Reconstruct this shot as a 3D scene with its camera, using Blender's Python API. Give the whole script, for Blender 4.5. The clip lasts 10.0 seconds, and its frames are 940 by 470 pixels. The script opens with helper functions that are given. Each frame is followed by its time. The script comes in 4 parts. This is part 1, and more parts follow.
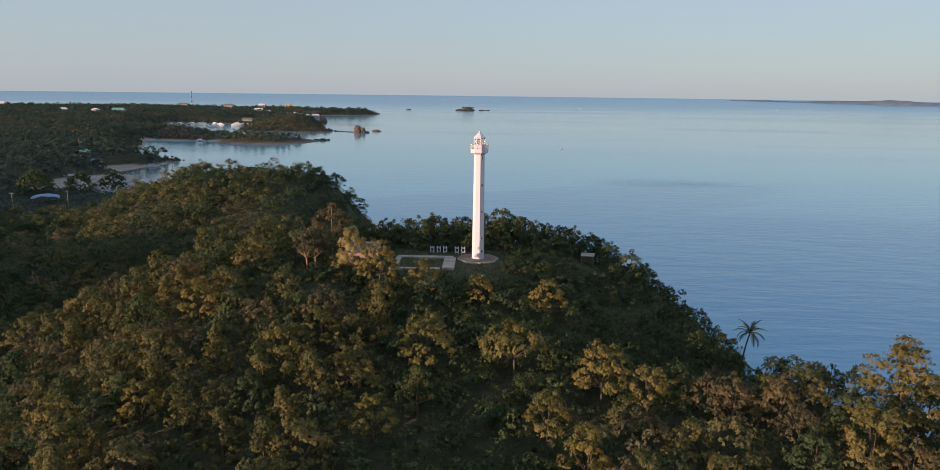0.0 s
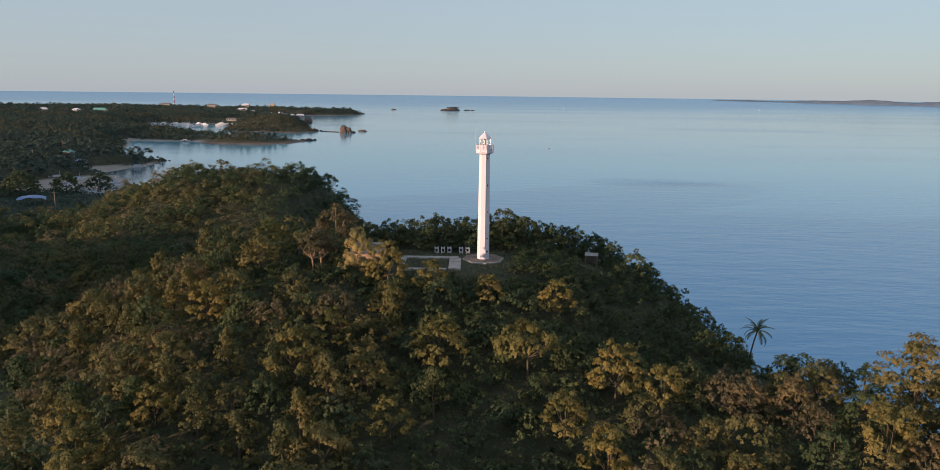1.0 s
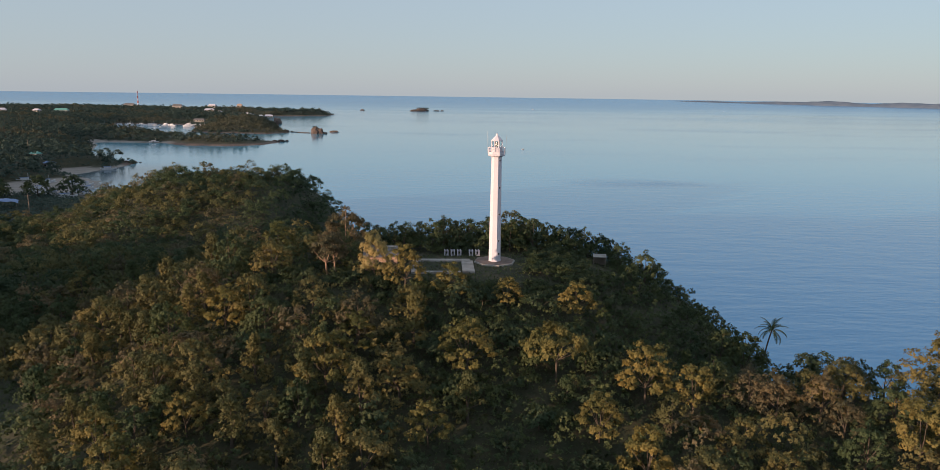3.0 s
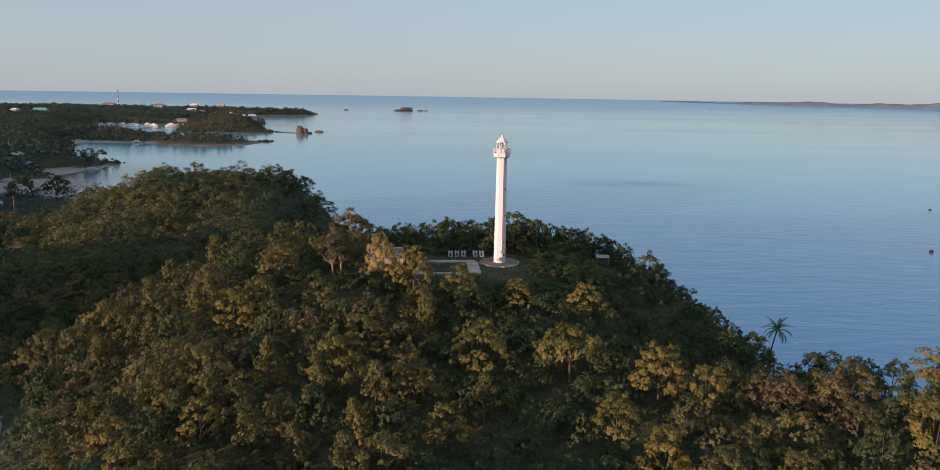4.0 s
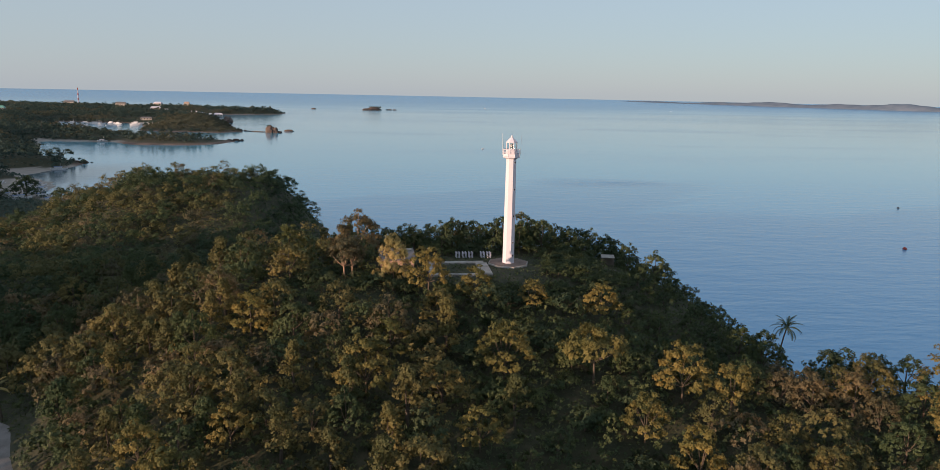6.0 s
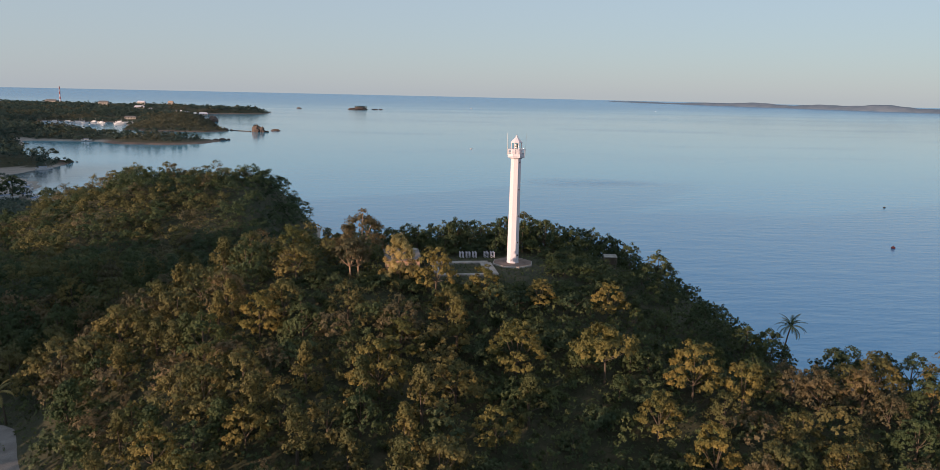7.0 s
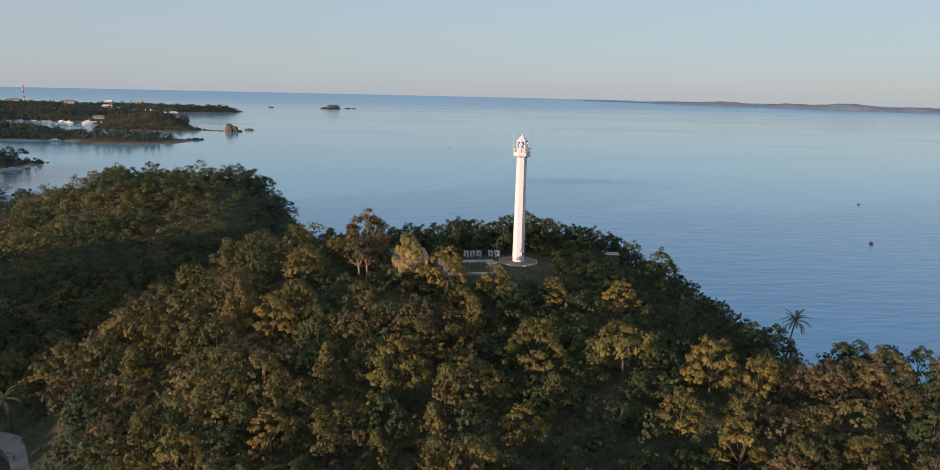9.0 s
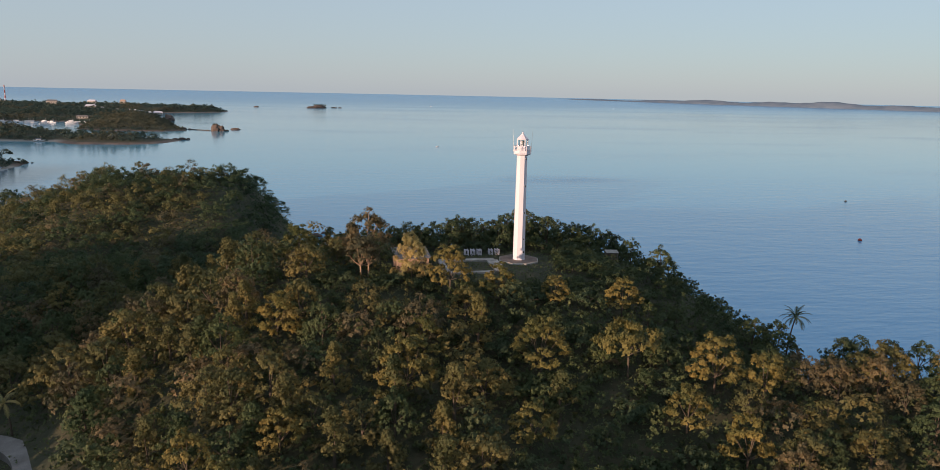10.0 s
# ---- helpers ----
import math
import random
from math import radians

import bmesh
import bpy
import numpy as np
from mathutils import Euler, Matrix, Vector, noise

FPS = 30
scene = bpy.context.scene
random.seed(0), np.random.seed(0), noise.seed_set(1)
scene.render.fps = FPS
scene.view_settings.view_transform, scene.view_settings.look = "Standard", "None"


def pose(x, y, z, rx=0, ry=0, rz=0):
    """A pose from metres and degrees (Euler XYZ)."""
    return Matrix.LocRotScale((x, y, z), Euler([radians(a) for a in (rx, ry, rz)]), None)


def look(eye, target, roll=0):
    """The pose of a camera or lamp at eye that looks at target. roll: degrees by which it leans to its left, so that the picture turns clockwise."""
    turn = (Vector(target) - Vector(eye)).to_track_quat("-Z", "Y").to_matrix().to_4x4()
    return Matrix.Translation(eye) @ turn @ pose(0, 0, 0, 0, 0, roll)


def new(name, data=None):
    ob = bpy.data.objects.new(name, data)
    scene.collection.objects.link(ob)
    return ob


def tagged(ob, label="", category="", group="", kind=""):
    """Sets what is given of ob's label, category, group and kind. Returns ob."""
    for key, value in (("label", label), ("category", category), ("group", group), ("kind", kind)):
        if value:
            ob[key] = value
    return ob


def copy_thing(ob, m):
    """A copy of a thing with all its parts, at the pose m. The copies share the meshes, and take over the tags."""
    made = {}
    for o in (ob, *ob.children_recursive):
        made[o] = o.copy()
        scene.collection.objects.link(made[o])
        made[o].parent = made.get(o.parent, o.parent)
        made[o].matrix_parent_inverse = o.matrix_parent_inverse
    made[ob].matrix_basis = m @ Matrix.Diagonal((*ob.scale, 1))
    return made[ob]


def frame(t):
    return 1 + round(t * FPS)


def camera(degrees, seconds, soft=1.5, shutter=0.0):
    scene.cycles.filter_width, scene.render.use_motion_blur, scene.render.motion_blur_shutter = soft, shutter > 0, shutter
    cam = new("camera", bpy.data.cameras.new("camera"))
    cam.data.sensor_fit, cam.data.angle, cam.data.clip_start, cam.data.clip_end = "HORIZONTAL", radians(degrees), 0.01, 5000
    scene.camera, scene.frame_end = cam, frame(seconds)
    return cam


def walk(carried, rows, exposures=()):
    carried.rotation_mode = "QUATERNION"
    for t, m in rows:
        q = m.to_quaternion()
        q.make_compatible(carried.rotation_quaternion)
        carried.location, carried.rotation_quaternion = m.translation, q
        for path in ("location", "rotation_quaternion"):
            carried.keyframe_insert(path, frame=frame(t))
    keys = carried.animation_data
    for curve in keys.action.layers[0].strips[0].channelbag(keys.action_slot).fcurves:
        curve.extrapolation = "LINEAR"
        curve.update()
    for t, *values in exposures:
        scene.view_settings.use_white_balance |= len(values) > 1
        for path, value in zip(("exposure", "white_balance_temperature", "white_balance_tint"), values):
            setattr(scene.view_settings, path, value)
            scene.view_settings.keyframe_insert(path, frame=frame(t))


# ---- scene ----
cam = camera(67.1, 10.0, soft=0.7)
PATH = [
    (0, (1.322, -3.733, 53.066), (1.276, -1.773, 52.673), 0.7),
    (0.5, (-0.345, -3.697, 53.117), (-0.369, -1.737, 52.723), 0.6),
    (1, (-2.088, -3.657, 53.07), (-2.09, -1.696, 52.677), 0.7),
    (1.5, (-3.838, -3.509, 53.093), (-3.818, -1.548, 52.7), 0.7),
    (2, (-5.59, -3.447, 53.171), (-5.547, -1.487, 52.778), 0.8),
    (2.5, (-7.383, -3.397, 53.203), (-7.318, -1.437, 52.812), 0.8),
    (4, (-12.756, -3.078, 53.433), (-12.621, -1.121, 53.043), 0.9),
    (4.5, (-14.469, -2.893, 53.488), (-14.311, -0.938, 53.098), 1.0),
    (5, (-16.198, -2.67, 53.55), (-16.017, -0.717, 53.159), 1.1),
    (5.5, (-17.883, -2.39, 53.536), (-17.678, -0.439, 53.145), 1.1),
    (7, (-22.616, -1.727, 53.449), (-22.348, 0.216, 53.059), 1.3),
    (7.5, (-24.04, -1.471, 53.438), (-23.752, 0.469, 53.047), 1.3),
    (8, (-25.402, -1.214, 53.405), (-25.096, 0.723, 53.013), 1.3),
    (8.5, (-26.749, -0.956, 53.32), (-26.423, 0.978, 52.93), 1.3),
    (9, (-27.926, -0.737, 53.285), (-27.582, 1.194, 52.894), 1.3),
    (9.5, (-29.035, -0.448, 53.205), (-28.673, 1.479, 52.812), 1.2),
    (10, (-30.118, -0.191, 53.121), (-29.737, 1.733, 52.728), 1.2),
]
walk(cam, [(t, look(eye, target, roll)) for t, eye, target, roll in PATH], exposures=[(0, 1.0)])

# ---------------------------------------------------------------- light
SUN_AZ, SUN_EL = radians(217), radians(5.0)      # azimuth from +x towards +y
to_sun = Vector((math.cos(SUN_AZ) * math.cos(SUN_EL), math.sin(SUN_AZ) * math.cos(SUN_EL), math.sin(SUN_EL)))
world = bpy.data.worlds.new("world")
scene.world = world
world.use_nodes = True
wn = world.node_tree
sky = wn.nodes.new("ShaderNodeTexSky")
sky.sky_type, sky.sun_disc = "NISHITA", False
sky.sun_elevation, sky.sun_rotation = SUN_EL, radians(90) - SUN_AZ
sky.altitude, sky.air_density, sky.dust_density, sky.ozone_density = 50, 1.0, 0.6, 3.0
veil = wn.nodes.new("ShaderNodeMix")           # thin haze over the clear sky
veil.data_type = "RGBA"
veil.inputs[0].default_value = 0.77
wn.links.new(sky.outputs[0], veil.inputs[6])
veil.inputs[7].default_value = (1.75, 1.98, 2.29, 1)
wn.links.new(veil.outputs[2], wn.nodes["Background"].inputs[0])
wn.nodes["Background"].inputs[1].default_value = 0.135
sun = new("sun", bpy.data.lights.new("sun", "SUN"))
sun.data.energy, sun.data.angle, sun.data.color = 3.5, radians(0.6), (1.0, 0.665, 0.47)
sun.matrix_world = look(to_sun * 400, (0, 0, 0))


# ---------------------------------------------------------------- materials
def material(name, rough=0.6, metal=0.0):
    m = bpy.data.materials.new(name)
    m.use_nodes = True
    b = m.node_tree.nodes["Principled BSDF"]
    b.inputs["Roughness"].default_value, b.inputs["Metallic"].default_value = rough, metal
    return m, m.node_tree, b


def node(tree, kind, **values):
    n = tree.nodes.new(kind)
    for key, value in values.items():
        n.inputs[key].default_value = value
    return n


def coords(tree, kind="Object"):
    return tree.nodes.new("ShaderNodeTexCoord").outputs[kind]


def noise_of(tree, scale, detail=4.0, rough=0.55, vector=None):
    n = node(tree, "ShaderNodeTexNoise", Scale=scale, Detail=detail, Roughness=rough)
    tree.links.new(vector or coords(tree), n.inputs["Vector"])
    return n.outputs["Fac"]


def ramp(tree, fac, *stops):
    r = tree.nodes.new("ShaderNodeValToRGB")
    e = r.color_ramp.elements
    while len(e) < len(stops):
        e.new(0.5)
    for k, (p, c) in zip(e, stops):
        k.position, k.color = p, (*c, 1)
    tree.links.new(fac, r.inputs[0])
    return r.outputs[0]


def mix(tree, fac, a, b, blend="MIX"):
    m = tree.nodes.new("ShaderNodeMix")
    m.data_type, m.blend_type = "RGBA", blend
    for socket, value in ((m.inputs[0], fac), (m.inputs[6], a), (m.inputs[7], b)):
        if isinstance(value, bpy.types.NodeSocket):
            tree.links.new(value, socket)
        else:
            socket.default_value = value if isinstance(value, float) else (*value, 1)
    return m.outputs[2]


def bump(tree, shader, height, strength=0.4, distance=0.05):
    b = node(tree, "ShaderNodeBump", Strength=strength, Distance=distance)
    tree.links.new(height, b.inputs["Height"])
    tree.links.new(b.outputs[0], shader.inputs["Normal"])


def worn(name, base, dark, scale, rough=0.75, stain=0.5, metal=0.0, depth=0.02, grain=0.28):
    """A plain surface with stains at a large scale and grain at a small one."""
    m, t, b = material(name, rough, metal)
    big = ramp(t, noise_of(t, scale * 0.25, 5), (0.35, base), (0.75, dark))
    fine = ramp(t, noise_of(t, scale * 4, 3), (0.3, (1 - grain,) * 3), (0.7, (1.0,) * 3))
    t.links.new(mix(t, 1.0, mix(t, stain, base, big), fine, "MULTIPLY"), b.inputs["Base Color"])
    bump(t, b, noise_of(t, scale * 3, 4), 0.35, depth)
    return m


def foliage(name, a, b_, c, passing=0.36, rough=0.6):
    """Leaves: three tones by leaf and by plant, a part of the light passes through."""
    m, t, b = material(name, rough)
    island = t.nodes.new("ShaderNodeNewGeometry").outputs["Random Per Island"]
    thing = t.nodes.new("ShaderNodeObjectInfo").outputs["Random"]
    tone = ramp(t, island, (0.0, a), (0.55, b_), (1.0, c))
    wide = ramp(t, noise_of(t, 0.22, 2), (0.32, (0.62, 0.72, 0.70)), (0.7, (1.22, 1.12, 1.0)))
    own = ramp(t, thing, (0.0, (0.66, 0.78, 0.80)), (0.5, (1.0, 1.0, 1.0)), (1.0, (1.16, 1.10, 0.98)))
    colour = mix(t, 1.0, mix(t, 1.0, tone, wide, "MULTIPLY"), own, "MULTIPLY")
    t.links.new(colour, b.inputs["Base Color"])
    b.inputs["Specular IOR Level"].default_value = 0.15
    glow = t.nodes.new("ShaderNodeBsdfTranslucent")
    t.links.new(colour, glow.inputs["Color"])
    blend = node(t, "ShaderNodeMixShader", Fac=passing)
    t.links.new(b.outputs[0], blend.inputs[1])
    t.links.new(glow.outputs[0], blend.inputs[2])
    t.links.new(blend.outputs[0], t.nodes["Material Output"].inputs[0])
    return m


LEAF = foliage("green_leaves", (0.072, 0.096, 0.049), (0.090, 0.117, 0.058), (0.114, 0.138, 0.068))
LEAF_OLIVE = foliage("olive_leaves", (0.142, 0.130, 0.060), (0.173, 0.156, 0.070), (0.210, 0.186, 0.083))
LEAF_BROWN = foliage("brown_leaves", (0.145, 0.118, 0.074), (0.176, 0.142, 0.087), (0.212, 0.170, 0.104))
LEAF_GOLD = foliage("yellow_green_leaves", (0.192, 0.161, 0.060), (0.230, 0.190, 0.069), (0.270, 0.221, 0.082))
LEAF_DRY = foliage("dry_leaves", (0.340, 0.275, 0.125), (0.405, 0.328, 0.150), (0.465, 0.378, 0.185))
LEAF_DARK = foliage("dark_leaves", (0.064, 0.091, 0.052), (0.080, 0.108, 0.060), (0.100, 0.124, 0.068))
# distant leaves: haze put into the bluer tones, sunlight into the warm copy
LEAF_FAR = foliage("hazed_woodland_leaves", (0.051, 0.085, 0.080), (0.064, 0.098, 0.092), (0.080, 0.112, 0.102))
LEAF_FAR_WARM = foliage("sun_tinted_woodland_leaves", (0.086, 0.098, 0.076), (0.106, 0.114, 0.088), (0.130, 0.131, 0.098))
BARK = worn("bark", (0.10, 0.078, 0.056), (0.05, 0.038, 0.028), 3.0, 0.9)
BARK_PALE = worn("pale_bark", (0.36, 0.25, 0.17), (0.20, 0.13, 0.09), 3.0, 0.9)
WHITE = worn("white_paint", (0.61, 0.595, 0.66), (0.52, 0.50, 0.55), 0.9, 0.6, 0.45, 0.0, 0.004, 0.07)
CONCRETE = worn("concrete", (0.44, 0.42, 0.39), (0.17, 0.155, 0.14), 2.4, 0.9, 0.95)
# stained concrete, darker than CONCRETE: the lane's shade is put into the colour
LANE = worn("worn_shaded_concrete", (0.25, 0.235, 0.225), (0.13, 0.12, 0.11), 1.6, 0.9, 0.9)
STONE = worn("stone_paving", (0.25, 0.185, 0.155), (0.11, 0.082, 0.072), 3.0, 0.95, 0.9)
BOAT_PAINT = worn("dull_boat_paint", (0.66, 0.67, 0.69), (0.46, 0.47, 0.50), 0.8, 0.6, 0.6)
WET_ROCK = worn("wet_rock", (0.06, 0.05, 0.045), (0.03, 0.026, 0.024), 0.5, 0.7, 0.8)
PINK = worn("faded_pink_render", (0.55, 0.36, 0.27), (0.33, 0.22, 0.17), 1.5, 0.9, 0.7)
ROOFING = worn("weathered_roof", (0.20, 0.19, 0.19), (0.10, 0.095, 0.09), 2.0, 0.85, 0.7)
TIMBER = worn("grey_timber", (0.24, 0.20, 0.16), (0.12, 0.10, 0.08), 3.0, 0.9, 0.7)
DARK = worn("dark_opening", (0.02, 0.02, 0.022), (0.01, 0.01, 0.01), 4.0, 0.9)
STEEL = worn("dull_steel", (0.33, 0.34, 0.35), (0.20, 0.18, 0.16), 6.0, 0.45, 0.5, 0.8)
ROCK = worn("shore_rock", (0.125, 0.092, 0.075), (0.05, 0.040, 0.037), 0.25, 0.95, 0.9, 0.0, 0.3)
RED = worn("red_paint", (0.45, 0.07, 0.05), (0.25, 0.05, 0.04), 2.0, 0.6)
BLUE = worn("blue_awning", (0.16, 0.26, 0.48), (0.28, 0.36, 0.52), 1.0, 0.7)
GREEN_ROOF = worn("green_roof", (0.16, 0.42, 0.36), (0.12, 0.30, 0.26), 0.4, 0.6)
GLASS, gt, gb = material("lantern_glass", 0.03)
gb.inputs["Transmission Weight"].default_value = 1.0
gb.inputs["IOR"].default_value = 1.3
gb.inputs["Base Color"].default_value = (0.9, 0.95, 0.95, 1)


def ground_material():
    m, t, b = material("ground", 0.95)
    p = coords(t)
    soil = ramp(t, noise_of(t, 0.35, 6, 0.6, p), (0.3, (0.022, 0.030, 0.013)), (0.55, (0.045, 0.045, 0.022)), (0.8, (0.10, 0.08, 0.045)))
    # sand tones lowered, with the shade over the beach put into them
    sand = ramp(t, noise_of(t, 0.12, 5, 0.6, p), (0.3, (0.22, 0.195, 0.17)), (0.7, (0.32, 0.285, 0.25)))
    split = t.nodes.new("ShaderNodeSeparateXYZ")
    t.links.new(p, split.inputs[0])
    wobble = node(t, "ShaderNodeMath")
    wobble.operation = "MULTIPLY_ADD"
    t.links.new(noise_of(t, 0.05, 3, 0.6, p), wobble.inputs[0])
    wobble.inputs[1].default_value = 1.4
    t.links.new(split.outputs[2], wobble.inputs[2])
    shelf = ramp(t, noise_of(t, 0.09, 5, 0.65, p), (0.3, (0.075, 0.050, 0.040)), (0.55, (0.15, 0.100, 0.076)), (0.8, (0.24, 0.175, 0.13)))

    def beyond(value, lo, hi):
        n = node(t, "ShaderNodeMapRange")
        n.inputs["From Min"].default_value, n.inputs["From Max"].default_value = lo, hi
        t.links.new(value, n.inputs["Value"])
        return n.outputs[0]

    point = node(t, "ShaderNodeMath")
    point.operation = "MULTIPLY"
    t.links.new(beyond(split.outputs[0], -288, -274), point.inputs[0])
    t.links.new(beyond(split.outputs[1], 505, 515), point.inputs[1])
    stony = node(t, "ShaderNodeMath")
    stony.operation = "MAXIMUM"
    t.links.new(point.outputs[0], stony.inputs[0])
    t.links.new(beyond(split.outputs[1], 790, 810), stony.inputs[1])
    sand = mix(t, stony.outputs[0], sand, shelf)
    low = node(t, "ShaderNodeMapRange")
    low.inputs["From Min"].default_value, low.inputs["From Max"].default_value = 1.5, 2.1
    t.links.new(wobble.outputs[0], low.inputs["Value"])
    t.links.new(mix(t, low.outputs[0], sand, soil), b.inputs["Base Color"])
    bump(t, b, noise_of(t, 1.5, 6, 0.6, p), 0.6, 0.2)
    return m


def water_material():
    """Sea: deep blue body with sky reflection put into its paler tones, glossy surface, ripples, a calm bay, ruffled
    water offshore and one ruffled patch.
    """
    m, t, b = material("sea_water", 0.08)
    p = coords(t)

    def math_(kind, a, c, d=0.0):
        n = node(t, "ShaderNodeMath")
        n.operation = kind
        for socket, value in zip(n.inputs, (a, c, d)):
            if isinstance(value, bpy.types.NodeSocket):
                t.links.new(value, socket)
            else:
                socket.default_value = value
        return n.outputs[0]

    def span(value, lo, hi, out_lo=0.0, out_hi=1.0):
        n = node(t, "ShaderNodeMapRange")
        n.interpolation_type = "SMOOTHSTEP"
        for key, v in (("From Min", lo), ("From Max", hi), ("To Min", out_lo), ("To Max", out_hi)):
            n.inputs[key].default_value = v
        t.links.new(value, n.inputs["Value"])
        return n.outputs[0]

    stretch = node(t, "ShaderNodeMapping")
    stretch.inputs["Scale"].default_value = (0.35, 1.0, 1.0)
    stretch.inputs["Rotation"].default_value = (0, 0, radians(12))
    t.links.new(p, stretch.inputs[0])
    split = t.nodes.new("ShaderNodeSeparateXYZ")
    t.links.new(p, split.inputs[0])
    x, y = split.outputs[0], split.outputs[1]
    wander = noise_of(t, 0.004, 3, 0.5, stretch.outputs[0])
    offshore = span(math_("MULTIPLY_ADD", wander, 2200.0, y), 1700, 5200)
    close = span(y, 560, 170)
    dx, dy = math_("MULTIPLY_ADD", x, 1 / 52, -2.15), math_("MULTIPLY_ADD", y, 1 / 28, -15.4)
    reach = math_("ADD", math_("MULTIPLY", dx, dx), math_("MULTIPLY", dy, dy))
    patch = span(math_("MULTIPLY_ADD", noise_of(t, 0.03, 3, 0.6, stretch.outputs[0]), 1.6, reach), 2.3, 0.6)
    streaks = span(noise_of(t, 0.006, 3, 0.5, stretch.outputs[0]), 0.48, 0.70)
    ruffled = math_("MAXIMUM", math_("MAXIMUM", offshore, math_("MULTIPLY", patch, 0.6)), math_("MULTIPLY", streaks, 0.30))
    cove_reflection = math_("MULTIPLY", span(x, -172, -205), span(y, 545, 480))        # dark reflection of the wooded shore, put into the cove's colour
    t.links.new(mix(t, cove_reflection, mix(t, math_("MULTIPLY", close, 0.72), mix(t, ruffled, (0.126, 0.398, 0.530), (0.066, 0.265, 0.470)), (0.062, 0.250, 0.500)), (0.045, 0.10, 0.14)), b.inputs["Base Color"])
    b.inputs["IOR"].default_value = 1.45
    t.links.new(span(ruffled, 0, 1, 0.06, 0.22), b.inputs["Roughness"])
    ripple = math_("ADD", noise_of(t, 0.30, 5, 0.62, stretch.outputs[0]), noise_of(t, 0.12, 2, 0.5, stretch.outputs[0]))
    bm = node(t, "ShaderNodeBump", Distance=0.42)
    t.links.new(ripple, bm.inputs["Height"])
    t.links.new(math_("MAXIMUM", math_("MULTIPLY", close, 0.62), math_("MULTIPLY_ADD", ruffled, 0.85, 0.15)), bm.inputs["Strength"])
    t.links.new(bm.outputs[0], b.inputs["Normal"])
    return m


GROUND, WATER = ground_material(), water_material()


# ---------------------------------------------------------------- mesh helpers
def mesh_from(name, verts, faces, mats, smooth=False, which=None):
    """A mesh from arrays: verts (n, 3), faces (m, k) all of one size."""
    v, f = np.asarray(verts, dtype=np.float32), np.asarray(faces, dtype=np.int32)
    me = bpy.data.meshes.new(name)
    me.vertices.add(len(v))
    me.vertices.foreach_set("co", v.ravel())
    me.loops.add(f.size)
    me.loops.foreach_set("vertex_index", f.ravel())
    me.polygons.add(len(f))
    me.polygons.foreach_set("loop_start", np.arange(0, f.size, f.shape[1], dtype=np.int32))
    for m in mats:
        me.materials.append(m)
    if which is not None:
        me.polygons.foreach_set("material_index", np.asarray(which, dtype=np.int32))
    me.polygons.foreach_set("use_smooth", np.full(len(f), smooth))
    me.update(calc_edges=True)
    return me


def part(name, bm, mat, parent=None, label="", smooth=False):
    me = bpy.data.meshes.new(name)
    bmesh.ops.recalc_face_normals(bm, faces=bm.faces)
    for f in bm.faces:
        f.smooth = smooth
    bm.to_mesh(me)
    bm.free()
    me.materials.append(mat)
    ob = new(name, me)
    ob.parent = parent
    return tagged(ob, label)


def thing(name, at, label, category, group="", kind="", turn=0.0):
    ob = new(name)
    ob.matrix_basis = pose(*at, 0, 0, turn)
    return tagged(ob, label, category, group, kind)


def box(bm, sx, sy, sz, at=(0, 0, 0), turn=0.0, bevel=0.0, tilt=(0, 0)):
    """A bevelled block whose base centre is at `at`."""
    m = pose(*at, tilt[0], tilt[1], turn) @ Matrix.Translation((0, 0, sz / 2)) @ Matrix.Diagonal((sx, sy, sz, 1))
    made = bmesh.ops.create_cube(bm, size=1, matrix=m)["verts"]
    if bevel:
        edges = list({e for v in made for e in v.link_edges})
        bmesh.ops.bevel(bm, geom=edges, offset=bevel, segments=1, affect="EDGES")
    return bm


def tube(bm, points, radii, sides=8, cap=True):
    """A tapered tube along points."""
    rings = []
    for i, p in enumerate(points):
        p = Vector(p)
        way = Vector(points[min(i + 1, len(points) - 1)]) - Vector(points[max(i - 1, 0)])
        q = way.to_track_quat("Z", "Y") if way.length > 1e-6 else Euler((0, 0, 0)).to_quaternion()
        rings.append([bm.verts.new(p + q @ Vector((radii[i] * math.cos(a), radii[i] * math.sin(a), 0)))
                      for a in [2 * math.pi * k / sides for k in range(sides)]])
    for a, b in zip(rings, rings[1:]):
        for k in range(sides):
            bm.faces.new((a[k], a[(k + 1) % sides], b[(k + 1) % sides], b[k]))
    if cap:
        bm.faces.new(rings[0][::-1])
        bm.faces.new(rings[-1])
    return bm


def prism(bm, profile, sides=8, first=0.0):
    """A solid of flat sides turned about z: profile rows of (radius, z); first: the angle of the first corner."""
    rings = [[bm.verts.new((r * math.cos(first + 2 * math.pi * k / sides), r * math.sin(first + 2 * math.pi * k / sides), z))
              for k in range(sides)] for r, z in profile]
    for a, b in zip(rings, rings[1:]):
        for k in range(sides):
            bm.faces.new((a[k], a[(k + 1) % sides], b[(k + 1) % sides], b[k]))
    bm.faces.new(rings[0][::-1])
    bm.faces.new(rings[-1])
    return bm


